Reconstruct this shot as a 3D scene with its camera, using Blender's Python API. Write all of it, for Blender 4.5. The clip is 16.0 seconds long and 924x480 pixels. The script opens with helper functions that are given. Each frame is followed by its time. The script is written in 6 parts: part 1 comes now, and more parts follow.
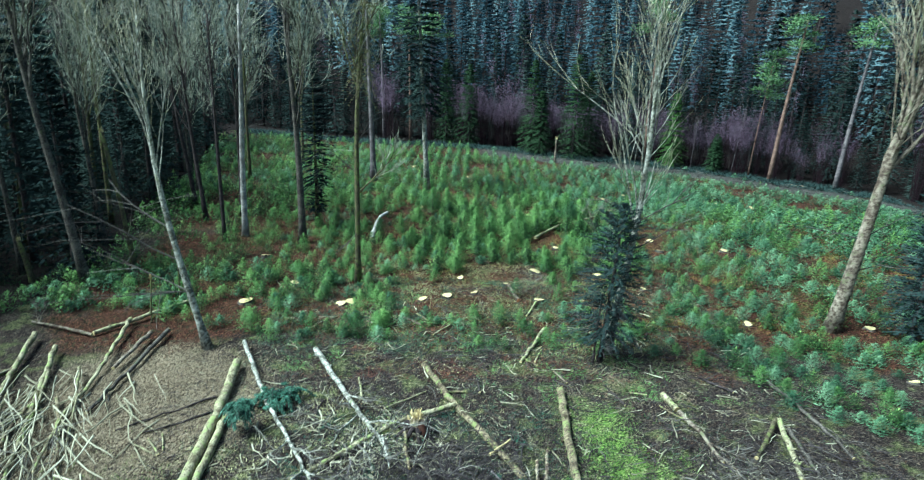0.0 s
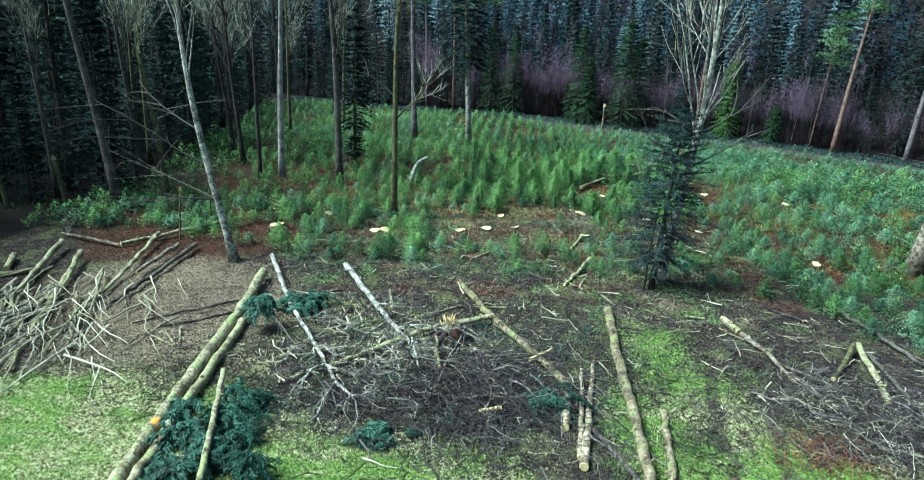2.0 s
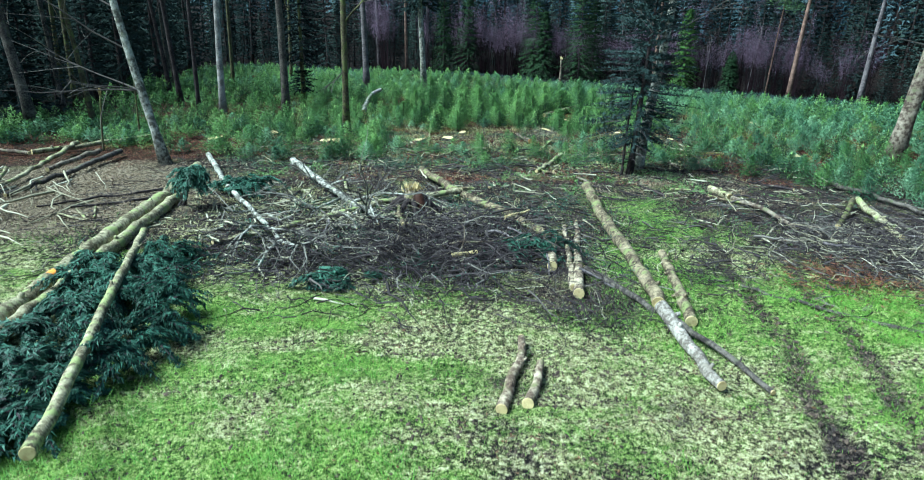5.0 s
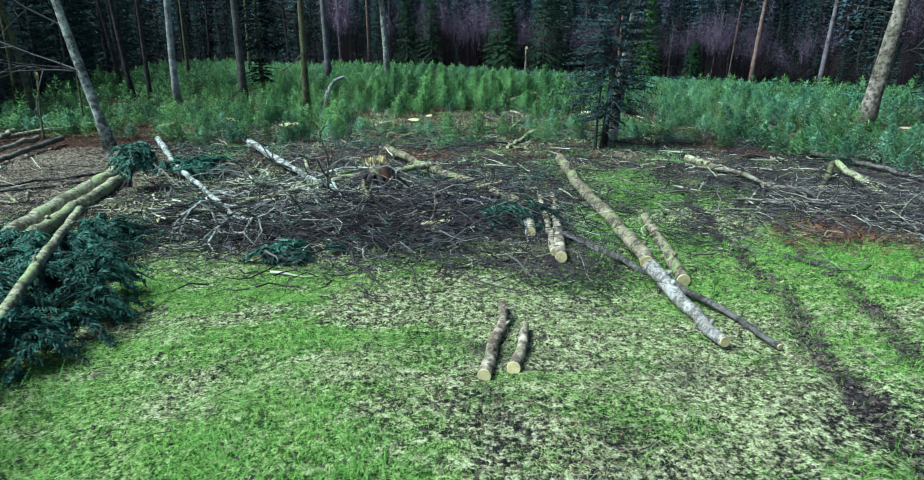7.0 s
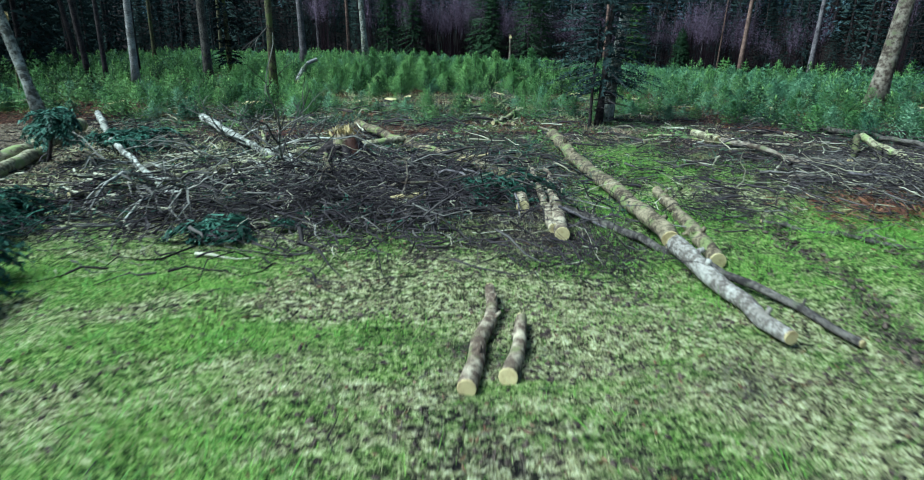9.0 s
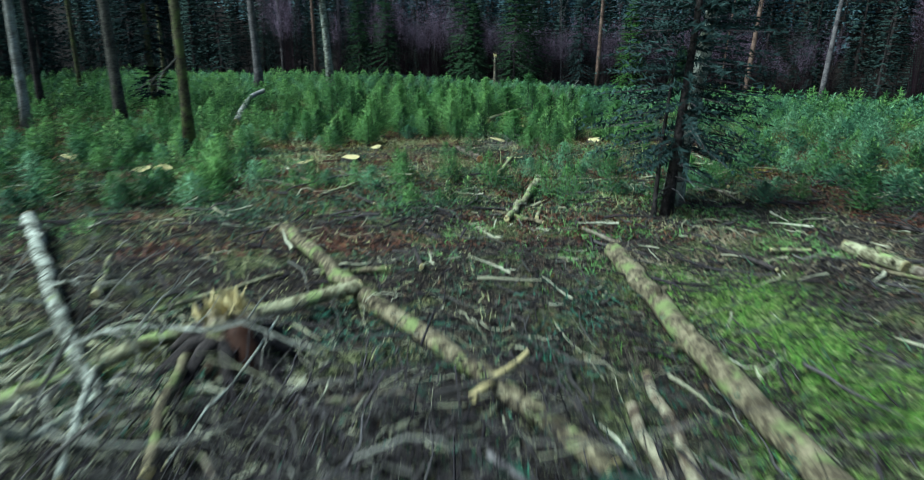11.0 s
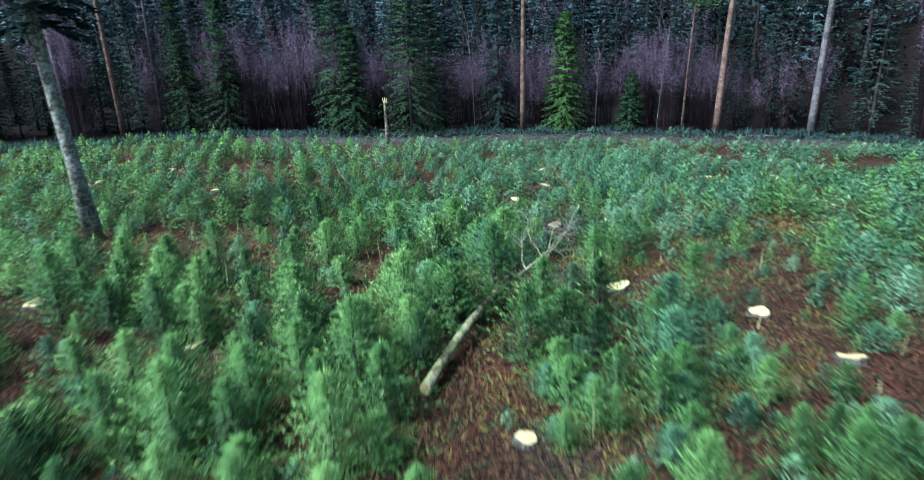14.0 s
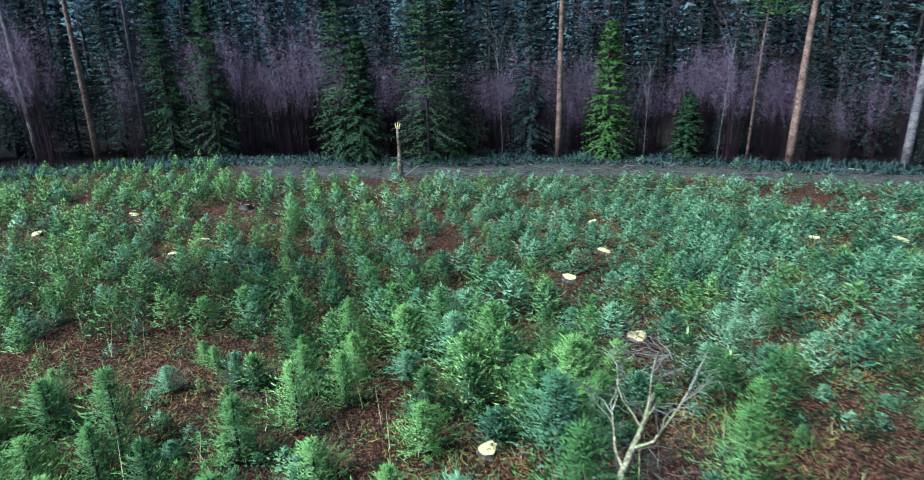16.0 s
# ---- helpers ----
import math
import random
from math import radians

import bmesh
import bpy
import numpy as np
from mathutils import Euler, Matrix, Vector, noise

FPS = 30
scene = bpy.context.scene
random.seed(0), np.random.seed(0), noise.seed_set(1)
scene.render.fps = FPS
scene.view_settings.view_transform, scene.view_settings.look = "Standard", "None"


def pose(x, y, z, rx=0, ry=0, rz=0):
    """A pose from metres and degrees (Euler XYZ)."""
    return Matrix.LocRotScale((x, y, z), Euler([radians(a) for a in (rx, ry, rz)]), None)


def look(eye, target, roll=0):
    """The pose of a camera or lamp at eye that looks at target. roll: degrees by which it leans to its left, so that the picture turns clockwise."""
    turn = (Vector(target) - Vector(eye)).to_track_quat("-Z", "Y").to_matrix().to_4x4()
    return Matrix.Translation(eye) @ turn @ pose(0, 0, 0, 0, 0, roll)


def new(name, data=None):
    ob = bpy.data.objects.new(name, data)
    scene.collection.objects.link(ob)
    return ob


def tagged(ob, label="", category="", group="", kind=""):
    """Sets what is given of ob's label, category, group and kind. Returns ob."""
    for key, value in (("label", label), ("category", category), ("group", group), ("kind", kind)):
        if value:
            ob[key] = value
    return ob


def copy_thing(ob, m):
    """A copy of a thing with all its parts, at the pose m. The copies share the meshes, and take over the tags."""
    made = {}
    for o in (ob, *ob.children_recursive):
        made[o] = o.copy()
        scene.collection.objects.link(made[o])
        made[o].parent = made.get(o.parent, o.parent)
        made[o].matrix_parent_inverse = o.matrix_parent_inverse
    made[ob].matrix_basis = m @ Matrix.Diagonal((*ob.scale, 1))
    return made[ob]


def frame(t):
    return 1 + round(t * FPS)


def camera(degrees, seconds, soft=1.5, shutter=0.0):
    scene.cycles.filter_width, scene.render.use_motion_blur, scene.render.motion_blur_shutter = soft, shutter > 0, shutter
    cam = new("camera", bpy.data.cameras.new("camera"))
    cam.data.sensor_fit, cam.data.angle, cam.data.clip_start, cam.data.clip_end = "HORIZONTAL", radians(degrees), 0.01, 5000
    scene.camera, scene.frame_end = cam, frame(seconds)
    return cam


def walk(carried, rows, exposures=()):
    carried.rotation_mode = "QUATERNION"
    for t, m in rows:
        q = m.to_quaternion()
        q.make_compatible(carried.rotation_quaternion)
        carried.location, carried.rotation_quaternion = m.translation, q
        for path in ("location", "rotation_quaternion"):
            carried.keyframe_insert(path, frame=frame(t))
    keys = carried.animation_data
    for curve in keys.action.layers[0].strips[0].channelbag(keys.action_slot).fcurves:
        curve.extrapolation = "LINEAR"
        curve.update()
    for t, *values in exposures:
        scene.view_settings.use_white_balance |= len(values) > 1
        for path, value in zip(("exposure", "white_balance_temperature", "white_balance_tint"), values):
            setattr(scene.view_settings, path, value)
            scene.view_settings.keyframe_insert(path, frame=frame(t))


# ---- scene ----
cam = camera(72.9, 16.0, soft=1.0, shutter=0.6)
PATH = [
    (0, (-0.061, 0.138, 17.930), (0.019, 3.954, 16.732), 1.8),
    (0.5, (-0.080, 0.383, 16.507), (-0.140, 4.194, 15.295), 2.2),
    (1, (0.112, 0.661, 15.178), (-0.062, 4.467, 13.956), 2.3),
    (1.5, (0.083, 0.904, 13.904), (-0.081, 4.708, 12.680), 2.2),
    (2, (0.126, 1.181, 12.713), (-0.050, 4.986, 11.485), 2.3),
    (2.5, (0.243, 1.472, 11.528), (0.221, 5.278, 10.300), 1.9),
    (3, (0.155, 1.710, 10.404), (0.423, 5.510, 9.178), 0.9),
    (3.5, (0.020, 2.004, 9.219), (0.374, 5.796, 7.993), 0.8),
    (4, (-0.087, 2.201, 8.009), (0.179, 5.999, 6.781), 1.1),
    (4.2, (-0.070, 2.348, 7.713), (0.032, 6.146, 6.459), 1.5),
    (6.3, (0.002, 2.881, 5.455), (0.116, 6.678, 4.203), 0.7),
    (6.5, (0.007, 3.045, 5.440), (0.185, 6.839, 4.186), 0.6),
    (7, (-0.029, 3.660, 5.304), (0.253, 7.448, 4.052), 0.3),
    (7.5, (-0.090, 4.269, 4.525), (0.240, 8.055, 3.275), 0.2),
    (8, (-0.104, 4.573, 3.956), (0.244, 8.355, 2.702), 0.2),
    (8.2, (-0.046, 4.743, 3.837), (0.318, 8.519, 2.567), 0.3),
    (10.3, (0.700, 12.360, 4.215), (1.098, 16.154, 3.000), 0.7),
    (10.5, (0.724, 13.647, 4.298), (0.927, 15.544, 3.696), 0.8),
    (11, (0.894, 17.118, 4.674), (1.156, 19.009, 4.076), 0.5),
    (11.5, (1.296, 20.970, 5.127), (1.677, 22.843, 4.537), -0.8),
    (12, (1.735, 25.432, 5.849), (2.304, 27.250, 5.239), -1.9),
    (12.5, (2.413, 30.309, 6.435), (3.011, 32.117, 5.823), -2.2),
    (13, (3.146, 35.172, 7.068), (3.729, 36.984, 6.455), -2.2),
    (13.5, (3.998, 40.616, 7.823), (4.584, 42.427, 7.209), -2.3),
    (14, (4.946, 45.217, 8.411), (5.542, 47.028, 7.805), -2.1),
    (14.5, (5.711, 48.724, 8.968), (6.313, 50.533, 8.365), -2.2),
    (15, (6.398, 51.496, 9.320), (7.001, 53.305, 8.718), -2.3),
    (15.5, (7.195, 53.894, 9.373), (7.791, 55.711, 8.784), -2.4),
    (16, (7.510, 55.456, 9.184), (8.062, 57.285, 8.593), -1.8),
]
walk(cam, [(t, look(eye, target, roll)) for t, eye, target, roll in PATH],
     exposures=[(0, 1.38, 5150, -12), (4, 1.38, 5150, -11), (6.5, 1.06, 4900, -9), (8.2, 0.92, 4900, -8), (10.3, 0.66, 5150, -13), (11.5, 0.64, 5150, -15), (12, 0.98, 5050, -10), (12.5, 1.2, 5000, -5), (13, 1.34, 5000, -1), (16, 1.36, 5000, -1)])

# ---------------------------------------------------------------- world and sun
world = bpy.data.worlds.new("overcast_sky")
scene.world = world
world.use_nodes = True
wn = world.node_tree.nodes
sky = wn.new("ShaderNodeTexSky")
sky.sky_type = "NISHITA"
sky.sun_disc = False
sky.sun_elevation = radians(53)
sky.sun_rotation = radians(258)
sky.air_density, sky.dust_density, sky.ozone_density = 1.0, 3.0, 1.0
world.node_tree.links.new(sky.outputs["Color"], wn["Background"].inputs["Color"])
wn["Background"].inputs["Strength"].default_value = 0.062
sun_data = bpy.data.lights.new("sun", "SUN")
sun_data.energy, sun_data.angle, sun_data.color = 5.0, radians(32), (1.0, 0.97, 0.93)
sun = new("sun", sun_data)
sun.matrix_world = look((-38, -8, 52), (0, 0, 0))

# ---------------------------------------------------------------- materials
rng = np.random.default_rng(11)


class Shader:
    """A small wrapper to write node materials in few lines."""

    def __init__(self, name, rough=0.8, spec=0.25, tone=0.6):
        self.tone = tone
        self.mat = bpy.data.materials.new(name)
        self.mat.use_nodes = True
        self.tree = self.mat.node_tree
        self.bsdf = self.tree.nodes["Principled BSDF"]
        self.out = self.tree.nodes["Material Output"]
        self.bsdf.inputs["Roughness"].default_value = rough
        self.bsdf.inputs["Specular IOR Level"].default_value = spec

    def link(self, a, b):
        self.tree.links.new(a, b)

    def put(self, socket, value):
        if isinstance(value, bpy.types.NodeSocket):
            self.link(value, socket)
        else:
            socket.default_value = value

    def coords(self, kind="Object", stretch=(1, 1, 1)):
        tc = self.tree.nodes.new("ShaderNodeTexCoord")
        mp = self.tree.nodes.new("ShaderNodeMapping")
        mp.inputs["Scale"].default_value = stretch
        self.link(tc.outputs[kind], mp.inputs["Vector"])
        return mp.outputs["Vector"]

    def world(self):
        return self.tree.nodes.new("ShaderNodeNewGeometry").outputs["Position"]

    def noise(self, vector, scale, detail=4.0, rough=0.6):
        n = self.tree.nodes.new("ShaderNodeTexNoise")
        n.inputs["Scale"].default_value, n.inputs["Detail"].default_value = scale, detail
        n.inputs["Roughness"].default_value = rough
        self.link(vector, n.inputs["Vector"])
        return n.outputs["Fac"]

    def ramp(self, fac, stops):
        r = self.tree.nodes.new("ShaderNodeValToRGB")
        while len(r.color_ramp.elements) < len(stops):
            r.color_ramp.elements.new(0.5)
        for e, (p, c) in zip(r.color_ramp.elements, stops):
            e.position = p
            e.color = (*(self.tone * v for v in c[:3]), 1)
        self.link(fac, r.inputs["Fac"])
        return r.outputs["Color"]

    def math(self, op, a, b=0.0, clamp=False):
        m = self.tree.nodes.new("ShaderNodeMath")
        m.operation, m.use_clamp = op, clamp
        self.put(m.inputs[0], a)
        self.put(m.inputs[1], b)
        return m.outputs[0]

    def step(self, value, low, high):
        m = self.tree.nodes.new("ShaderNodeMapRange")
        m.interpolation_type = "SMOOTHSTEP"
        self.put(m.inputs["Value"], value)
        m.inputs["From Min"].default_value, m.inputs["From Max"].default_value = low, high
        return m.outputs["Result"]

    def mix(self, fac, a, b, mode="MIX"):
        m = self.tree.nodes.new("ShaderNodeMix")
        m.data_type, m.blend_type = "RGBA", mode
        self.put(m.inputs["Factor"], fac)
        for socket, c in ((m.inputs[6], a), (m.inputs[7], b)):
            self.put(socket, (*(self.tone * v for v in c), 1) if isinstance(c, tuple) else c)
        return m.outputs[2]

    def attribute(self, name):
        a = self.tree.nodes.new("ShaderNodeAttribute")
        a.attribute_name = name
        return a.outputs["Fac"]

    def island(self):
        return self.tree.nodes.new("ShaderNodeNewGeometry").outputs["Random Per Island"]

    def object_random(self):
        return self.tree.nodes.new("ShaderNodeObjectInfo").outputs["Random"]

    def bump(self, height, strength=0.5, distance=0.02):
        b = self.tree.nodes.new("ShaderNodeBump")
        b.inputs["Strength"].default_value, b.inputs["Distance"].default_value = strength, distance
        self.link(height, b.inputs["Height"])
        self.link(b.outputs["Normal"], self.bsdf.inputs["Normal"])

    def colour(self, c):
        self.put(self.bsdf.inputs["Base Color"], c)
        return self.mat

    def leafy(self, c, amount=0.25):
        """Thin leaves let some light through."""
        self.put(self.bsdf.inputs["Base Color"], c)
        t = self.tree.nodes.new("ShaderNodeBsdfTranslucent")
        self.put(t.inputs["Color"], c)
        m = self.tree.nodes.new("ShaderNodeMixShader")
        m.inputs["Fac"].default_value = amount
        self.link(self.bsdf.outputs["BSDF"], m.inputs[1])
        self.link(t.outputs["BSDF"], m.inputs[2])
        self.link(m.outputs["Shader"], self.out.inputs["Surface"])
        return self.mat


def foliage(name, stops, rough=0.55, scale=0.25, amount=0.15, spec=0.25, grain=0.5, each=0.25):
    s = Shader(name, rough, spec)
    v = s.math("MULTIPLY", s.island(), grain)
    own = s.math("FRACT", s.math("ADD", s.object_random(), s.attribute("plant")))
    v = s.math("ADD", v, s.math("MULTIPLY", own, each))
    v = s.math("ADD", v, s.math("MULTIPLY", s.noise(s.world(), scale, 3), 0.5))
    v = s.math("SUBTRACT", v, 0.12, clamp=True)
    return s.leafy(s.ramp(v, stops), amount)


def bark(name, dark, light, moss=None, moss_amount=0.5, scale=6.0, depth=0.03):
    s = Shader(name, 0.9, 0.15, 0.7)
    w = s.world()
    n = s.noise(w, scale * 1.6, 6, 0.7)
    patch = s.noise(w, 1.7, 4, 0.65)
    v = s.math("ADD", s.math("MULTIPLY", n, 0.9), s.math("MULTIPLY", patch, 0.6))
    v = s.math("SUBTRACT", v, 0.25)
    c = s.ramp(v, [(0.34, tuple(0.6 * a for a in dark)), (0.44, dark), (0.54, tuple(0.5 * (a + b) for a, b in zip(dark, light))), (0.66, light)])
    if moss:
        m = s.step(s.noise(w, 2.4, 5), 0.66 - moss_amount * 0.3, 0.78 - moss_amount * 0.3)
        c = s.mix(m, c, moss)
    s.bump(n, 0.9, depth)
    return s.colour(c)


def wood(name, light, dark):
    s = Shader(name, 0.75, 0.2, 0.9)
    n = s.noise(s.world(), 9.0, 5)
    c = s.ramp(n, [(0.3, dark), (0.5, light), (0.75, tuple(min(1, 1.15 * a) for a in light))])
    c = s.mix(s.math("MULTIPLY", s.object_random(), 0.45), c, dark)
    s.bump(n, 0.4, 0.01)
    return s.colour(c)


def twiggy(name, stops):
    s = Shader(name, 0.9, 0.1)
    v = s.math("ADD", s.math("MULTIPLY", s.island(), 0.7), s.math("MULTIPLY", s.noise(s.world(), 0.5, 2), 0.4))
    return s.colour(s.ramp(v, stops))


M_SAPLING = foliage("sapling_needles", [(0.0, (0.010, 0.030, 0.009)), (0.35, (0.053, 0.13, 0.036)), (0.7, (0.142, 0.295, 0.078)), (1.0, (0.27, 0.47, 0.13))], amount=0.15, grain=0.12, each=0.75)
M_TIP = foliage("fresh_needle_tips", [(0.0, (0.055, 0.14, 0.036)), (0.4, (0.19, 0.385, 0.098)), (0.7, (0.36, 0.62, 0.17)), (1.0, (0.58, 0.84, 0.27))], 0.6, amount=0.25, spec=0.15, grain=0.15, each=0.75)
M_TIP_BLUE = foliage("blue_green_needle_tips", [(0.0, (0.05, 0.135, 0.065)), (0.4, (0.16, 0.34, 0.16)), (0.7, (0.29, 0.52, 0.26)), (1.0, (0.46, 0.69, 0.37))], 0.6, amount=0.2, spec=0.15, grain=0.12, each=0.75)
# Very dark needles: shade inside the wood is put into their colour.
M_FOREST = foliage("shaded_forest_needles", [(0.0, (0.005, 0.010, 0.011)), (0.5, (0.021, 0.036, 0.034)), (1.0, (0.085, 0.125, 0.105))], rough=0.9, scale=0.08, spec=0.04, grain=0.1, each=0.7)
# Far needles lighter and bluer: distance haze put into the base colour.
M_HILL_HAZE = foliage("hazed_hillside_needles", [(0.0, (0.016, 0.034, 0.050)), (0.5, (0.066, 0.118, 0.145)), (1.0, (0.19, 0.285, 0.305))], rough=0.9, scale=0.05, spec=0.03, grain=0.06, each=0.8)
M_BLUE = foliage("blue_green_needles", [(0.0, (0.014, 0.038, 0.019)), (0.35, (0.066, 0.16, 0.08)), (0.7, (0.18, 0.36, 0.18)), (1.0, (0.36, 0.57, 0.32))], amount=0.15, grain=0.12, each=0.75)
M_WEEDS_GREEN = foliage("mossy_weeds", [(0.0, (0.05, 0.065, 0.02)), (0.5, (0.14, 0.18, 0.055)), (1.0, (0.30, 0.34, 0.10))])
M_SPRIG = foliage("low_green_sprigs", [(0.0, (0.02, 0.045, 0.028)), (0.5, (0.07, 0.13, 0.075)), (1.0, (0.20, 0.30, 0.16))])
M_SPRUCE = foliage("spruce_needles", [(0.0, (0.014, 0.027, 0.026)), (0.5, (0.038, 0.066, 0.06)), (1.0, (0.11, 0.17, 0.155))], rough=0.75, spec=0.1, grain=0.4)
M_EDGE = foliage("edge_spruce_needles", [(0.0, (0.018, 0.036, 0.020)), (0.5, (0.05, 0.098, 0.042)), (1.0, (0.13, 0.22, 0.085))], rough=0.85, spec=0.05, grain=0.2)
M_YELLOWISH = foliage("young_spruce_needles", [(0.0, (0.035, 0.075, 0.022)), (0.5, (0.10, 0.20, 0.05)), (1.0, (0.21, 0.34, 0.09))], rough=0.85, spec=0.05, grain=0.2)
M_PINE = foliage("pine_needles", [(0.0, (0.05, 0.11, 0.045)), (0.5, (0.13, 0.25, 0.09)), (1.0, (0.24, 0.38, 0.14))])
M_FROND = foliage("cypress_fronds", [(0.0, (0.008, 0.02, 0.013)), (0.3, (0.026, 0.075, 0.046)), (0.5, (0.095, 0.24, 0.155)), (0.72, (0.36, 0.62, 0.46))], rough=0.6, scale=1.3, grain=0.35)
M_WEED = foliage("yellow_weeds", [(0.0, (0.14, 0.12, 0.03)), (0.5, (0.34, 0.30, 0.06)), (0.85, (0.46, 0.31, 0.06)), (1.0, (0.48, 0.22, 0.05))])
M_STREAK = foliage("hanging_autumn_leaves", [(0.0, (0.07, 0.07, 0.03)), (0.5, (0.13, 0.13, 0.05)), (1.0, (0.22, 0.20, 0.08))])
M_GRASS = foliage("grass_blades", [(0.0, (0.045, 0.14, 0.018)), (0.4, (0.20, 0.43, 0.05)), (0.75, (0.54, 0.78, 0.14)), (1.0, (1.0, 1.0, 0.40))], scale=1.4, grain=0.25)
M_STRAW = foliage("dry_grass", [(0.0, (0.28, 0.26, 0.13)), (0.5, (0.66, 0.65, 0.31)), (1.0, (1.0, 1.0, 0.62))], scale=1.4, grain=0.25)
M_BRACKEN = foliage("dead_bracken", [(0.0, (0.07, 0.022, 0.018)), (0.5, (0.18, 0.065, 0.04)), (0.85, (0.31, 0.15, 0.065)), (1.0, (0.44, 0.32, 0.14))])
M_LEAF = foliage("fallen_leaves", [(0.0, (0.07, 0.03, 0.02)), (0.4, (0.16, 0.08, 0.04)), (0.8, (0.28, 0.18, 0.09)), (1.0, (0.40, 0.32, 0.20))])
M_LEAF_TAN = foliage("tan_dry_leaves", [(0.0, (0.20, 0.14, 0.09)), (0.5, (0.42, 0.33, 0.21)), (1.0, (0.66, 0.56, 0.38))])
M_BARK = bark("grey_bark", (0.05, 0.043, 0.038), (0.19, 0.17, 0.14), (0.10, 0.115, 0.06), 0.3)
M_BARK_DARK = bark("dark_bark", (0.03, 0.024, 0.024), (0.10, 0.08, 0.075))
M_BARK_PURPLE = bark("spruce_bark", (0.10, 0.088, 0.092), (0.28, 0.25, 0.245))
M_BARK_MOSS = bark("mossy_bark", (0.07, 0.06, 0.035), (0.18, 0.165, 0.09), (0.14, 0.16, 0.055), 0.6)
M_BARK_PINE = bark("pine_bark", (0.12, 0.075, 0.058), (0.32, 0.21, 0.16), scale=4)
M_BARK_PALE = bark("pale_beech_bark", (0.15, 0.13, 0.075), (0.56, 0.53, 0.33), (0.33, 0.39, 0.15), 0.5)
M_BARK_PATCHY = bark("patchy_flaking_bark", (0.14, 0.10, 0.07), (0.60, 0.53, 0.36), (0.20, 0.20, 0.09), 0.4, scale=4)
M_BARK_SPOTTED = bark("pale_grey_spotted_bark", (0.17, 0.145, 0.12), (0.56, 0.53, 0.45), (0.24, 0.21, 0.17), 0.35, scale=6)
M_BARK_WHITE = bark("birch_bark", (0.24, 0.22, 0.2), (0.66, 0.64, 0.58), (0.16, 0.15, 0.12), 0.2, scale=9, depth=0.01)
M_BARK_GREY = bark("grey_beech_bark", (0.14, 0.135, 0.11), (0.66, 0.66, 0.56), (0.24, 0.26, 0.15), 0.3, scale=4)
M_BARK_LOG = bark("log_bark", (0.085, 0.066, 0.042), (0.37, 0.31, 0.19), (0.23, 0.27, 0.10), 0.5)
M_BARK_PEELED = bark("peeling_bark", (0.10, 0.075, 0.055), (0.38, 0.33, 0.25), (0.16, 0.165, 0.09), 0.35, scale=3)
M_SOIL = bark("damp_brown_soil", (0.042, 0.031, 0.026), (0.17, 0.13, 0.095), scale=8)
M_WOOD = wood("fresh_cut_wood", (0.58, 0.49, 0.24), (0.36, 0.265, 0.12))
M_WOOD_RED = wood("red_heartwood", (0.45, 0.20, 0.08), (0.22, 0.08, 0.04))
M_ROT = wood("rotten_wood", (0.055, 0.022, 0.012), (0.02, 0.009, 0.007))
M_PAINT = wood("orange_paint", (0.85, 0.32, 0.04), (0.55, 0.2, 0.04))
M_TWIG = twiggy("grey_twigs", [(0.0, (0.025, 0.02, 0.02)), (0.5, (0.075, 0.066, 0.062)), (0.8, (0.18, 0.165, 0.145)), (1.0, (0.42, 0.40, 0.34))])
M_TWIG_BROWN = twiggy("brown_twigs", [(0.0, (0.016, 0.012, 0.014)), (0.6, (0.055, 0.045, 0.05)), (1.0, (0.16, 0.14, 0.135))])
M_TWIG_PALE = twiggy("pale_branches", [(0.0, (0.20, 0.18, 0.115)), (0.5, (0.52, 0.49, 0.33)), (1.0, (0.84, 0.81, 0.60))])
M_TWIG_MID = twiggy("weathered_branches", [(0.0, (0.05, 0.045, 0.042)), (0.5, (0.16, 0.15, 0.13)), (1.0, (0.46, 0.44, 0.37))])
M_THICKET = twiggy("purple_brown_twigs", [(0.0, (0.022, 0.013, 0.021)), (0.5, (0.108, 0.073, 0.108)), (1.0, (0.39, 0.285, 0.40))])
# Near-black stems: the shade low in the thicket is put into their colour.
M_STEM_SHADE = twiggy("shade_dark_stems", [(0.0, (0.007, 0.0035, 0.006)), (0.6, (0.02, 0.010, 0.014)), (1.0, (0.055, 0.032, 0.04))])
M_CROWN_TWIG = twiggy("crown_twigs", [(0.0, (0.20, 0.215, 0.16)), (0.5, (0.44, 0.46, 0.35)), (1.0, (0.72, 0.74, 0.56))])


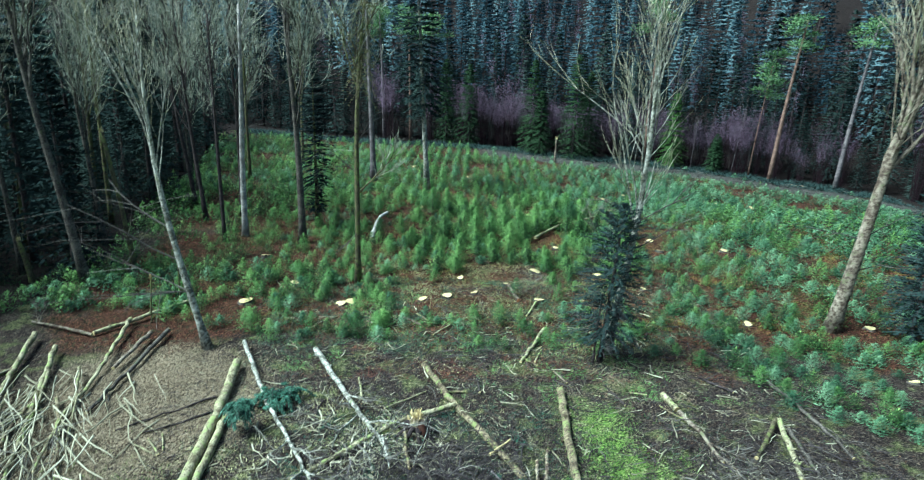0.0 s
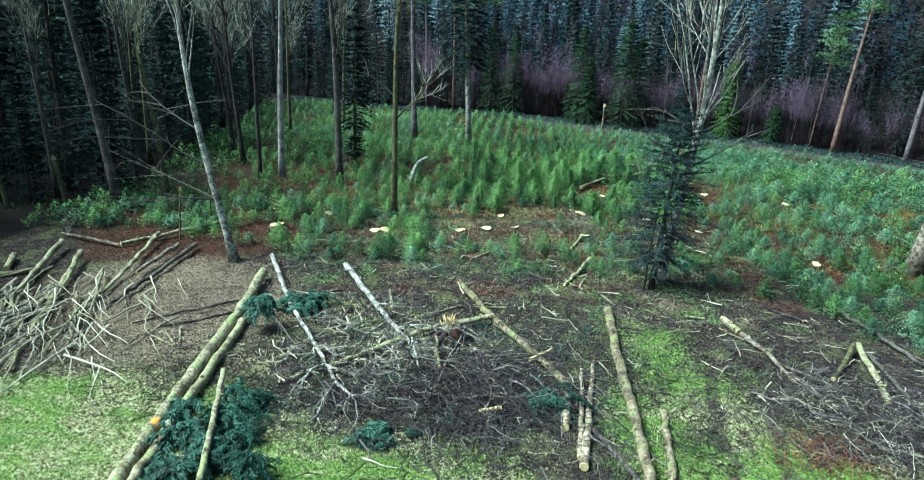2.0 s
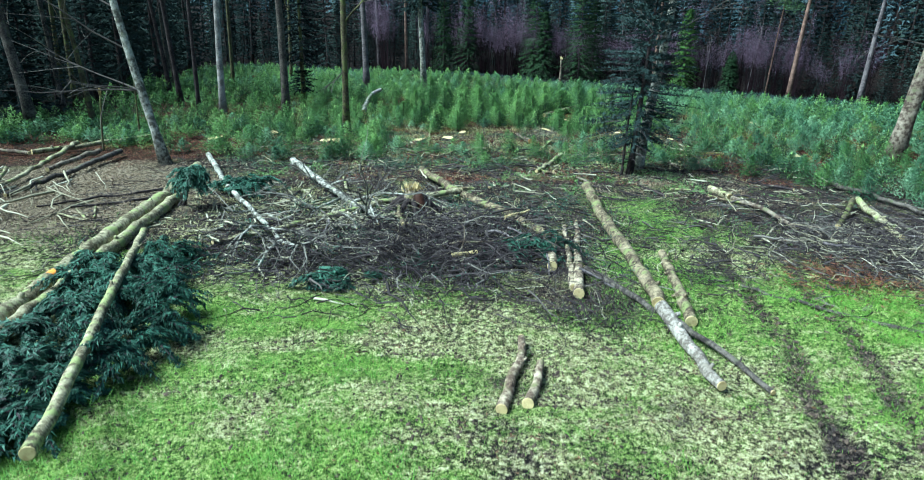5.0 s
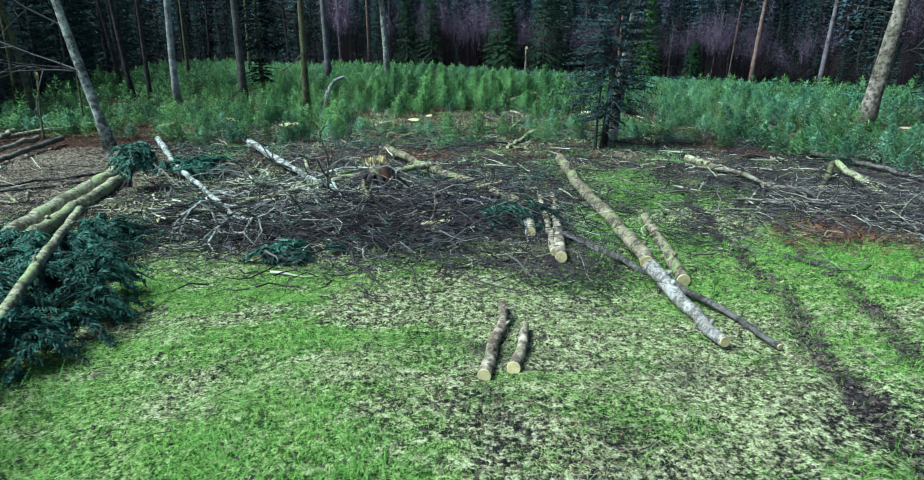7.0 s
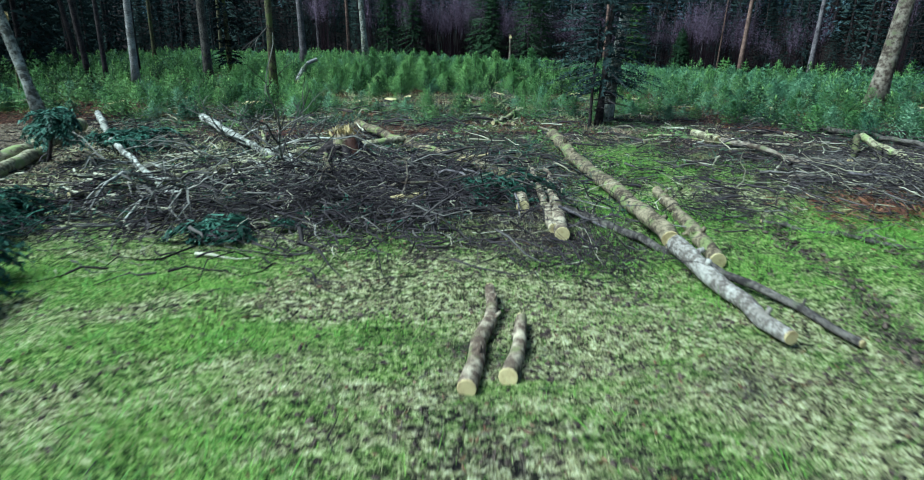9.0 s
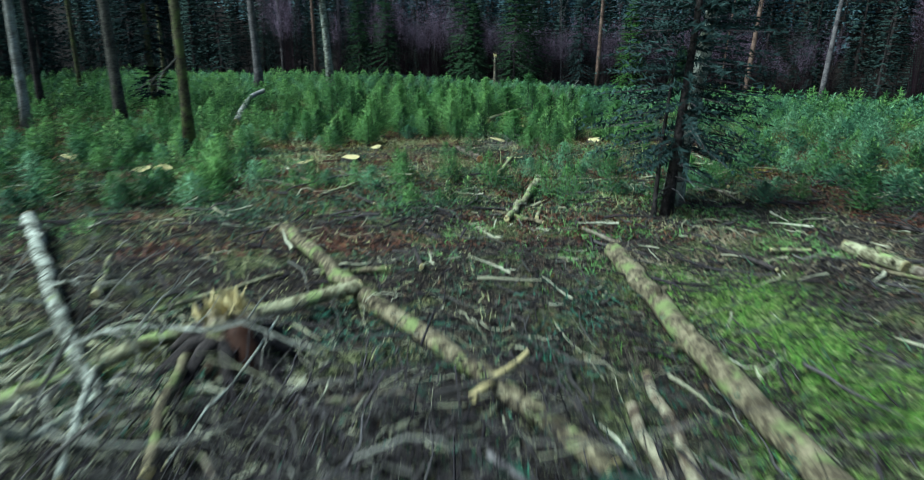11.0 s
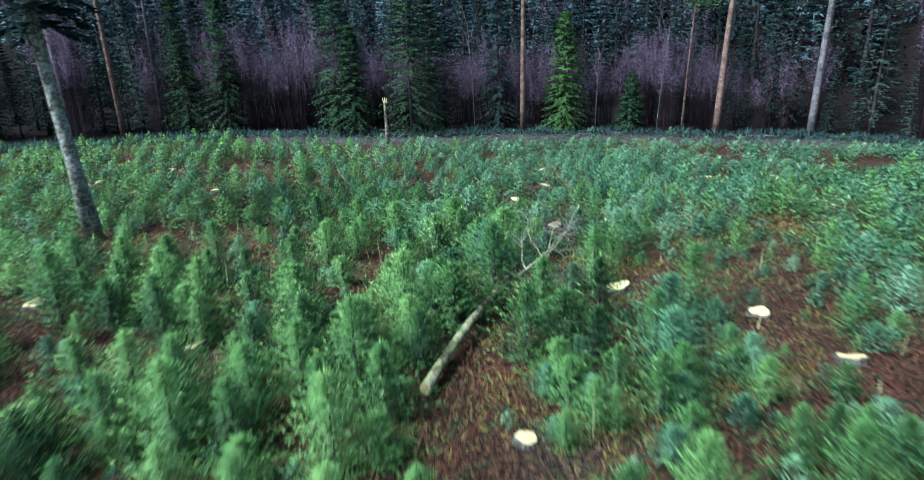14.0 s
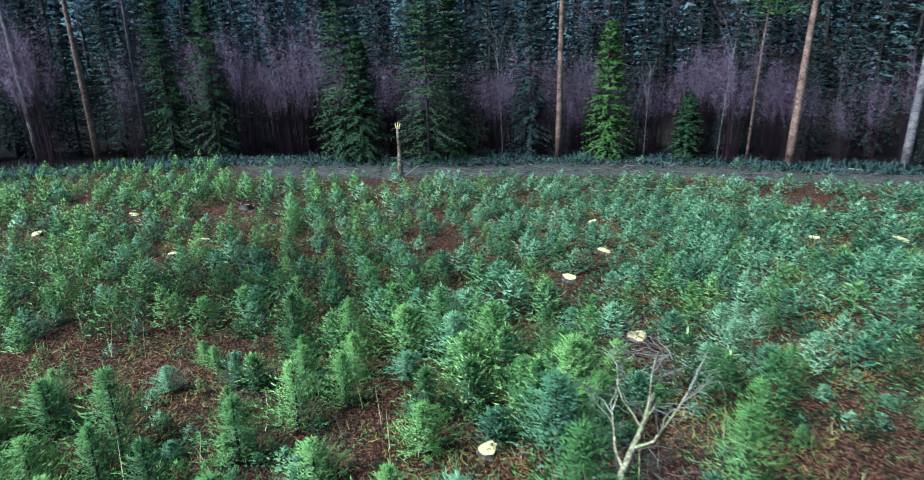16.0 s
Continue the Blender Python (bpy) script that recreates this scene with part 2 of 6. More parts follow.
def ground_material():
    s = Shader("forest_ground", 0.95, 0.1)
    p = s.world()
    band = s.noise(s.coords("Object", (0.55, 1.5, 1.0)), 1.3, 4, 0.6)
    fine, chip, mid, big = s.noise(p, 26.0, 4, 0.7), s.noise(p, 9.0, 5, 0.7), s.noise(p, 2.6, 5, 0.65), s.noise(p, 0.6, 4)
    grit = s.math("ADD", s.math("MULTIPLY", fine, 0.9), s.math("MULTIPLY", chip, 0.9))
    grit = s.math("SUBTRACT", grit, 0.4)
    clod = s.step(s.noise(p, 6.0, 4, 0.65), 0.49, 0.56)
    litter = s.ramp(grit, [(0.40, (0.014, 0.011, 0.013)), (0.48, (0.044, 0.034, 0.031)), (0.55, (0.115, 0.09, 0.070)), (0.62, (0.38, 0.33, 0.23))])
    litter = s.mix(s.math("MULTIPLY", s.step(mid, 0.42, 0.56), 0.9), litter, s.ramp(grit, [(0.40, (0.011, 0.008, 0.010)), (0.5, (0.037, 0.026, 0.023)), (0.62, (0.135, 0.10, 0.075))]))
    litter = s.mix(s.math("MULTIPLY", s.step(big, 0.50, 0.62), 0.75), litter, s.ramp(grit, [(0.4, (0.03, 0.04, 0.016)), (0.5, (0.14, 0.17, 0.055)), (0.6, (0.42, 0.43, 0.20))]))
    grass = s.ramp(grit, [(0.38, (0.03, 0.055, 0.016)), (0.47, (0.165, 0.28, 0.05)), (0.57, (0.42, 0.58, 0.14)), (0.70, (0.82, 0.92, 0.36))])
    patch = s.math("ADD", s.attribute("straw"), s.math("SUBTRACT", s.math("ADD", s.math("MULTIPLY", band, 3.4), s.math("MULTIPLY", chip, 1.0)), 2.2))
    straw = s.ramp(grit, [(0.40, (0.04, 0.03, 0.025)), (0.47, (0.34, 0.34, 0.14)), (0.55, (0.80, 0.82, 0.37)), (0.64, (1.15, 1.15, 0.70))])
    straw = s.mix(s.math("MULTIPLY", clod, 0.55), straw, s.ramp(grit, [(0.40, (0.03, 0.022, 0.018)), (0.5, (0.095, 0.07, 0.05)), (0.62, (0.28, 0.23, 0.14))]))
    grass = s.mix(s.step(patch, 0.1, 1.0), grass, straw)
    mud = s.ramp(grit, [(0.38, (0.012, 0.009, 0.011)), (0.5, (0.04, 0.03, 0.032)), (0.64, (0.13, 0.105, 0.10))])
    rust = s.ramp(grit, [(0.40, (0.012, 0.006, 0.005)), (0.50, (0.055, 0.021, 0.012)), (0.57, (0.19, 0.074, 0.044)), (0.66, (0.40, 0.23, 0.12))])
    rust = s.mix(s.step(mid, 0.50, 0.62), rust, s.ramp(grit, [(0.4, (0.012, 0.014, 0.008)), (0.52, (0.035, 0.04, 0.018)), (0.66, (0.16, 0.16, 0.07))]))
    brush = s.ramp(grit, [(0.38, (0.03, 0.03, 0.028)), (0.5, (0.085, 0.085, 0.072)), (0.62, (0.20, 0.195, 0.175))])

    def edge(name, wobble=0.5):
        v = s.math("ADD", s.attribute(name), s.math("MULTIPLY", s.math("SUBTRACT", s.math("ADD", s.math("MULTIPLY", mid, 0.5), s.math("MULTIPLY", chip, 0.5)), 0.5), wobble))
        return s.step(v, 0.32, 0.68)

    c = s.mix(edge("rust", 1.4), litter, rust)
    tan = s.ramp(grit, [(0.40, (0.05, 0.036, 0.024)), (0.48, (0.18, 0.14, 0.09)), (0.56, (0.40, 0.33, 0.21)), (0.64, (0.66, 0.58, 0.40))])
    c = s.mix(edge("leaves", 0.9), c, tan)
    c = s.mix(edge("brush", 1.0), c, brush)
    c = s.mix(edge("grass", 2.6), c, grass)
    c = s.mix(edge("mud", 2.2), c, mud)
    # Needle litter, darkened further so the shade under the trees is in its colour.
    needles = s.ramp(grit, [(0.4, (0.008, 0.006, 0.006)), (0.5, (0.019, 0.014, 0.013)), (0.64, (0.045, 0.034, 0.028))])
    c = s.mix(edge("shaded_wood_floor", 0.8), c, needles)
    s.bump(s.math("ADD", s.math("ADD", fine, chip), mid), 1.0, 0.12)
    return s.colour(c)


M_GROUND = ground_material()


# ---------------------------------------------------------------- geometry tools
def unit(v):
    return v / (np.linalg.norm(v, axis=-1, keepdims=True) + 1e-9)


class Geo:
    """Triangles gathered from many pieces."""

    def __init__(self):
        self.v, self.f, self.n, self.tint, self.normals = [], [], 0, [], []

    def add(self, v, f, tint=None, normals=None):
        v, f = np.asarray(v, float).reshape(-1, 3), np.asarray(f, int).reshape(-1, 3)
        self.v.append(v)
        self.f.append(f + self.n)
        self.n += len(v)
        if tint is not None:
            self.tint.append(np.full(len(v), tint))
        if normals is not None:
            self.normals.append(normals)
        return self

    def arrays(self):
        return np.concatenate(self.v), np.concatenate(self.f)

    def tubes(self, paths, radii, sides=6, cap=False):
        """paths: (n, k, 3); radii: (n, k)."""
        p, r = np.asarray(paths, float), np.asarray(radii, float)
        if p.ndim == 2:
            p, r = p[None], r[None]
        n, k, _ = p.shape
        tang = np.gradient(p, axis=1)
        tang /= np.linalg.norm(tang, axis=2, keepdims=True) + 1e-9
        mean = tang.mean(axis=1)
        ref = np.where(np.abs(mean[:, 2:3]) > 0.75, [[1.0, 0, 0]], [[0, 0, 1.0]])
        u = np.cross(tang, ref[:, None, :])
        u /= np.linalg.norm(u, axis=2, keepdims=True) + 1e-9
        w = np.cross(tang, u)
        a = np.arange(sides) * 2 * np.pi / sides
        ring = u[:, :, None, :] * np.cos(a)[None, None, :, None] + w[:, :, None, :] * np.sin(a)[None, None, :, None]
        v = p[:, :, None, :] + ring * r[:, :, None, None]
        i = np.arange(k - 1)[:, None] * sides + np.arange(sides)[None]
        j = np.arange(k - 1)[:, None] * sides + (np.arange(sides)[None] + 1) % sides
        f = np.concatenate([np.stack([i, j, j + sides], -1).reshape(-1, 3), np.stack([i, j + sides, i + sides], -1).reshape(-1, 3)])
        if cap:
            m = np.arange(1, sides - 1)
            o = (k - 1) * sides
            f = np.concatenate([f, np.stack([0 * m, m + 1, m], -1), np.stack([0 * m + o, m + o, m + 1 + o], -1)])
        f = (f[None] + (np.arange(n) * k * sides)[:, None, None]).reshape(-1, 3)
        return self.add(v.reshape(-1, 3), f)

    def spikes(self, p, d, length, width, seed=0, tumble=3.0):
        """Tapering blades: one triangle each."""
        r = np.random.default_rng(seed)
        d = unit(d)
        side = unit(np.cross(d, r.normal(size=d.shape) * tumble + [0, 0, 1.0]))
        w = side * np.asarray(width).reshape(-1, 1) / 2
        v = np.stack([p - w, p + w, p + d * np.asarray(length).reshape(-1, 1)], 1)
        return self.add(v.reshape(-1, 3), np.arange(len(p) * 3).reshape(-1, 3))

    def blades(self, p, d, length, width, seed=0):
        """Narrow leaf shapes: two triangles each, slightly folded."""
        r = np.random.default_rng(seed)
        p, d = np.asarray(p, float).reshape(-1, 3), np.asarray(d, float).reshape(-1, 3)
        n = len(p)
        d = d / (np.linalg.norm(d, axis=1, keepdims=True) + 1e-9)
        side = np.cross(d, r.normal(size=(n, 3)) * 0.5 + [0, 0, 1.0])
        side /= np.linalg.norm(side, axis=1, keepdims=True) + 1e-9
        length = np.broadcast_to(np.asarray(length, float).reshape(-1, 1), (n, 1))
        width = np.broadcast_to(np.asarray(width, float).reshape(-1, 1), (n, 1))
        mid = p + d * length * 0.45
        sag = np.array([0, 0, 1.0]) * width * 0.25
        v = np.stack([p, mid + side * width / 2 - sag, mid - side * width / 2 - sag, p + d * length], 1)
        f = np.array([[0, 1, 3], [0, 3, 2]])[None] + 4 * np.arange(n)[:, None, None]
        return self.add(v.reshape(-1, 3), f.reshape(-1, 3))


def soften(geo, outward, share=0.7):
    """Needles and blades shade as one soft mass: their normals lean outward from the plant."""
    v, f = geo.arrays()
    face = unit(np.cross(v[f[:, 1]] - v[f[:, 0]], v[f[:, 2]] - v[f[:, 0]]))
    out = unit(outward(v[f].mean(axis=1)))
    back = (face * out).sum(axis=1) < 0
    f[back] = f[back][:, ::-1]
    face[back] *= -1
    n = np.zeros_like(v)
    for k in range(3):
        n[f[:, k]] = share * out + (1 - share) * face
    return Geo().add(v, f, normals=unit(n))


def round_stem(up, tall=0.0):
    """Outward and upward from a stem at the origin."""
    return lambda p: np.stack([p[:, 0], p[:, 1], up * np.hypot(p[:, 0], p[:, 1]) + 0.4 * np.maximum(0, p[:, 2] - 0.35 * tall) * (tall > 0) + 0.05], -1)


def build_mesh(name, geo, material, smooth=False):
    v, f = geo.arrays()
    me = bpy.data.meshes.new(name)
    me.vertices.add(len(v))
    me.vertices.foreach_set("co", v.astype(np.float32).ravel())
    me.loops.add(len(f) * 3)
    me.loops.foreach_set("vertex_index", f.astype(np.int32).ravel())
    me.polygons.add(len(f))
    me.polygons.foreach_set("loop_start", (np.arange(len(f)) * 3).astype(np.int32))
    me.polygons.foreach_set("use_smooth", np.full(len(f), smooth or bool(geo.normals)))
    me.update(calc_edges=True)
    me.materials.append(material)
    if geo.normals:
        me.attributes.new("custom_normal", "FLOAT_VECTOR", "POINT").data.foreach_set("vector", np.concatenate(geo.normals).astype(np.float32).ravel())
    if geo.tint:
        me.attributes.new("plant", "FLOAT", "POINT").data.foreach_set("value", np.concatenate(geo.tint).astype(np.float32))
    return me


def part(name, geo, material, parent, label="", smooth=False):
    ob = new(name, build_mesh(name, geo, material, smooth))
    ob.parent = parent
    return tagged(ob, label)


def thing(name, place, label, category, group="", kind="", turn=0.0, size=1.0):
    ob = new(name)
    ob.empty_display_size = 0.2
    ob.matrix_basis = pose(*place, 0, 0, turn) @ Matrix.Scale(size, 4)
    return tagged(ob, label, category, group, kind)


def lattice(ix, iy, seed):
    h = (ix.astype(np.int64) * 374761393 + iy.astype(np.int64) * 668265263 + seed * 982451653) & 0x7FFFFFFF
    h = ((h ^ (h >> 13)) * 1274126177) & 0x7FFFFFFF
    return ((h ^ (h >> 16)) & 0xFFFF) / 65535.0


def value_noise(x, y, scale, seed=0, octaves=3):
    x, y = np.asarray(x, float) / scale, np.asarray(y, float) / scale
    total, amp, norm = 0.0, 1.0, 0.0
    for o in range(octaves):
        ix, iy = np.floor(x), np.floor(y)
        fx, fy = x - ix, y - iy
        fx, fy = fx * fx * (3 - 2 * fx), fy * fy * (3 - 2 * fy)
        a, b = lattice(ix, iy, seed + o), lattice(ix + 1, iy, seed + o)
        c, d = lattice(ix, iy + 1, seed + o), lattice(ix + 1, iy + 1, seed + o)
        total = total + amp * (a + (b - a) * fx + (c - a) * fy + (a - b - c + d) * fx * fy)
        norm += amp
        x, y, amp = x * 2.03, y * 2.03, amp * 0.5
    return total / norm


def ease(v, low, high):
    k = np.clip((np.asarray(v, float) - low) / (high - low), 0, 1)
    return k * k * (3 - 2 * k)


# ---------------------------------------------------------------- plan of the place
EDGE_X = [-150, -60, -38, -15, 2, 13, 22, 30, 38, 45, 52, 60, 75, 90]
EDGE_Y = [195, 140, 127, 120, 118, 115, 112.5, 111, 108, 104.5, 100.3, 96, 78, 45]
LEFT_Y = [-50, 20, 36, 44, 52, 72, 111, 140]
LEFT_X = [-36, -31, -28.5, -27.5, -28, -31.5, -39, -50]
RUTS = [[(10.0, 26.0), (9.2, 23.5), (8.4, 19.5), (8.06, 16.6), (8.0, 15.3), (7.4, 13.9), (7.0, 12.2), (6.4, 9.0), (6.0, 5.0)],
        [(11.4, 23.0), (10.2, 19.5), (9.8, 17.2), (9.7, 15.9), (8.9, 13.4), (8.3, 11.0), (7.9, 8.0), (7.6, 5.0)],
        [(-7.0, 13.6), (-4.0, 12.9), (-0.2, 13.8), (2.0, 13.3), (4.5, 12.6)], [(0.6, 13.0), (1.1, 11.0), (1.0, 8.5), (0.8, 5.0)],
        [(2.9, 12.2), (2.8, 11.0), (2.6, 8.5), (2.4, 5.0)]]


def edge_y(x):
    return np.interp(x, EDGE_X, EDGE_Y)


def beyond(x, y):
    """Metres behind the forest edge, ahead or to the left; negative in the clearing."""
    return np.maximum((y - edge_y(x)) * 0.85, np.interp(y, LEFT_Y, LEFT_X) - x)


def near_path(x, y, line):
    best = np.full(np.shape(x), 1e9)
    for (ax, ay), (bx, by) in zip(line, line[1:]):
        k = np.clip(((x - ax) * (bx - ax) + (y - ay) * (by - ay)) / ((bx - ax) ** 2 + (by - ay) ** 2), 0, 1)
        best = np.minimum(best, np.hypot(x - ax - k * (bx - ax), y - ay - k * (by - ay)))
    return best


def rut_depth(x, y):
    wobble = value_noise(x, y, 0.5, 5, 2) * 0.22
    d = [near_path(x, y, line) for line in RUTS]
    tracks = np.minimum(d[0], d[1]) - wobble
    faint = np.minimum(np.minimum(d[2], d[3]), d[4]) - wobble
    return 1 - ease(tracks, 0.08, 0.32), 1 - ease(faint, 0.15, 0.55)


def height(x, y):
    x, y = np.asarray(x, float), np.asarray(y, float)
    z = (value_noise(x, y, 6.0, 1, 3) - 0.5) * 0.35 + (value_noise(x, y, 0.9, 3, 2) - 0.5) * 0.16 + (value_noise(x, y, 0.45, 6, 1) - 0.5) * 0.08 * (1 - ease(y, 45, 55))
    z = z - 0.45 * ease(y, 40, 60) - 0.035 * np.clip(x - 5, 0, 70) * ease(y, 50, 80)
    deep, faint = rut_depth(x, y)
    tread = 0.5 + 0.5 * np.sin(y * 17.0 + x * 3.0)
    z = z - deep * (0.06 + 0.05 * tread) - 0.03 * faint
    b = (y - edge_y(x))
    return z + np.maximum(0, b - 9) * 0.31 * ease(b, 9, 40)


def spot(x, y, dz=0.0):
    return (float(x), float(y), float(height(x, y)) + dz)


def zones(x, y):
    """How much of the ground is grass, mud, rusty litter, grey brush or shade-darkened forest floor."""
    n1, n2 = value_noise(x, y, 3.5, 21, 3), value_noise(x, y, 9.0, 31, 2)
    front = 1 - ease(y + (n2 - 0.5) * 9, 17.5, 22.5)
    strip = np.exp(-(((x - 8.3 - (y - 18) * 0.12) / 3.0) ** 2 + ((y - 19) / 5.5) ** 2) * 1.2) * 1.0 + 1.2 * np.exp(-(((x + 14.0) / 4.5) ** 2 + ((y - 18) / 3.5) ** 2))
    strip = np.maximum(strip, 0.85 * ease(x, 3.5, 5.5) * (1 - ease(x + 0.25 * (y - 18), 10.5, 12.5)) * (1 - ease(y - 0.5 * x, 19, 22)))
    strip = np.maximum(strip, 0.8 * np.exp(-(((x - 7.6) / 2.0) ** 2 + ((y - 26) / 4.0) ** 2)))
    strip = np.maximum(strip, 0.75 * np.exp(-(((x + 3.3) / 1.7) ** 2 + ((y - 25.4) / 1.7) ** 2)))
    grass = np.clip(np.maximum(front, strip) * (0.25 + 1.15 * n1), 0, 1)
    deep, faint = rut_depth(x, y)
    bare = ease(value_noise(0.6 * x, 1.3 * y, 1.3, 41, 3), 0.5, 0.64) * (0.35 + 0.65 * ease(x, -4, 3)) * (1 - ease(y, 14.5, 18.5)) * (1 - ease(x, 9, 13)) * (1 - 0.8 * hill(x, y, -3.8, 10.3, 4.2, 2.0))
    broken = 0.35 + 0.9 * value_noise(x, y, 1.1, 47, 2)
    mud = np.clip(np.maximum(0.52 * deep * np.minimum(1, broken), 0.32 * faint * broken) + 0.18 * bare, 0, 1)
    grass = grass * (1 - 0.6 * mud)
    rust = ease(y + (n2 - 0.5) * 8, 30, 37) * (0.35 + 0.8 * n1)
    b = edge_y(x) - y
    road = (1 - ease(np.abs(b - 5.5), 2.0, 4.5)) * ease(x, 0, 12)
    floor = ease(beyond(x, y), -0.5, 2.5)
    return grass, mud, np.clip(rust * (1 - road) * (1 - ease(beyond(x, y), -3, 1)), 0, 1), np.clip(road, 0, 1), floor


def hill(x, y, cx, cy, rx, ry):
    return np.exp(-(((x - cx) / rx) ** 2 + ((y - cy) / ry) ** 2))


def dryness(x, y):
    """Where the grass is straw-coloured rather than lush."""
    lush = 1.2 * hill(x, y, -3.4, 10.4, 4.4, 1.6) + 0.9 * hill(x, y, -2.2, 14.2, 2.6, 0.6) + 0.8 * hill(x, y, -4.6, 17.0, 2.6, 1.3) + hill(x, y, 6.0, 17.6, 2.4, 2.6) + hill(x, y, 9.6, 16.6, 2.6, 1.8) + 0.45 * hill(x, y, 6.8, 27.0, 2.6, 3.5) + 0.7 * hill(x, y, 3.0, 11.0, 0.8, 1.2)
    bare = hill(x, y, 3.0, 19.5, 1.2, 3.0) + hill(x, y, 2.6, 10.5, 3.0, 2.2) + hill(x, y, -2.5, 12.9, 3.5, 0.5) + hill(x, y, -0.5, 15.5, 3.2, 0.6)
    return np.clip(0.95 - 0.6 * ease(value_noise(x, 1.6 * y, 3.0, 7, 3), 0.35, 0.7) - 0.85 * lush + 0.45 * bare, 0.08, 1)


# ---------------------------------------------------------------- ground: one sheet to the horizon
def build_ground():
    xs = np.concatenate([-np.geomspace(420, 40, 22), np.arange(-36, -14, 0.5), np.arange(-14, 20, 0.22), np.arange(20, 56, 0.5), np.geomspace(58, 420, 22)])
    ys = np.concatenate([-np.geomspace(300, 4, 14), np.arange(-2, 5, 1.0), np.arange(5, 26, 0.2), np.arange(26, 50, 0.35), np.arange(50, 125, 0.7), np.geomspace(126, 600, 24)])
    gx, gy = np.meshgrid(xs, ys)
    x, y = gx.ravel(), gy.ravel()
    nx, ny = len(xs), len(ys)
    i = (np.arange(ny - 1)[:, None] * nx + np.arange(nx - 1)[None]).ravel()
    f = np.concatenate([np.stack([i, i + 1, i + nx + 1], -1), np.stack([i, i + nx + 1, i + nx], -1)])
    g = Geo().add(np.stack([x, y, height(x, y)], -1), f)
    me = build_mesh("ground", g, M_GROUND, True)
    for name, values in zip(("grass", "mud", "rust", "brush", "shaded_wood_floor", "straw", "leaves"), (*zones(x, y), dryness(x, y), np.clip(1.3 * hill(x, y, -16, 28, 6.5, 6.5), 0, 0.9))):
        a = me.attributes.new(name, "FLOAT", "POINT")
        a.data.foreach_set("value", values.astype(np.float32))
    tagged(new("ground", me), "uneven forest clearing ground with grass, mud ruts and brown leaf litter", "ground", kind="structure")


build_ground()


# ---------------------------------------------------------------- trees: builders
def curve_between(points, k):
    """k points on a smooth line through the given ones."""
    p = np.asarray(points, float)
    s = np.concatenate([[0], np.cumsum(np.linalg.norm(np.diff(p, axis=0), axis=1))])
    t = np.linspace(0, s[-1], k)
    q = np.stack([np.interp(t, s, p[:, i]) for i in range(3)], -1)
    for _ in range(2):
        q[1:-1] = 0.25 * q[:-2] + 0.5 * q[1:-1] + 0.25 * q[2:]
    return q


def conifer_crown(seed, tall, low, wide, whorls, per, blades, size, droop=0.25, shape=0.8, gaps=0.15, lean=(0, 0), chaos=0.22, broad=0.3, thin=False):
    """Drooping boughs round a stem, each a spray of needle twigs."""
    r = np.random.default_rng(seed)
    g, limbs = Geo(), []
    P, D, L, W = [], [], [], []
    for h in np.linspace(0, 1, whorls):
        z = low + (tall - low) * h + r.normal() * 0.1
        reach = wide * ((1 - h) ** shape * (0.35 + 0.65 * min(1, h * 6 + 0.35))) + 0.12
        for a in np.arange(per) * 2 * np.pi / per + r.uniform(0, 6.28):
            if r.random() < gaps:
                continue
            a += r.normal() * 0.25
            ln = reach * r.uniform(0.65, 1.15)
            s = np.linspace(0, 1, blades)
            fall = -droop * (1 - h) * ln * s ** 1.5 + 0.35 * h * ln * s + r.normal() * 0.06 * ln * s
            out = np.stack([np.cos(a) * ln * s, np.sin(a) * ln * s, fall], -1)
            q = out + [lean[0] * z / tall, lean[1] * z / tall, z]
            limbs.append(q[[0, blades // 2, -1]])
            d0 = unit(np.gradient(q, axis=0))
            sd = np.stack([-np.sin(a) + 0 * s, np.cos(a) + 0 * s, 0 * s], -1)
            for sign in (-1, 1, 0):
                keep = s > (0.12 if sign else 0.5)
                d = d0 + sd * sign * r.uniform(0.6, 1.1, (blades, 1)) + r.normal(size=(blades, 3)) * chaos - [0, 0, 0.22 * droop]
                P.append(q[keep])
                D.append(d[keep])
                f = (1.15 - 0.55 * s) * r.uniform(0.7, 1.25, blades)
                L.append((size * f)[keep])
                W.append((size * broad * f)[keep])
    (g.spikes if thin else g.blades)(np.concatenate(P), np.concatenate(D), np.concatenate(L), np.concatenate(W), seed)
    return g, np.array(limbs)


def stem(points, r0, r1, sides=9, k=9, flare=1.35, seed=0):
    q = curve_between(points, k)
    r = np.linspace(r0, r1, k)
    r[0] *= flare
    r *= 1 + 0.05 * np.random.default_rng(seed).normal(size=k)
    return Geo().tubes(q, r, sides, cap=True)


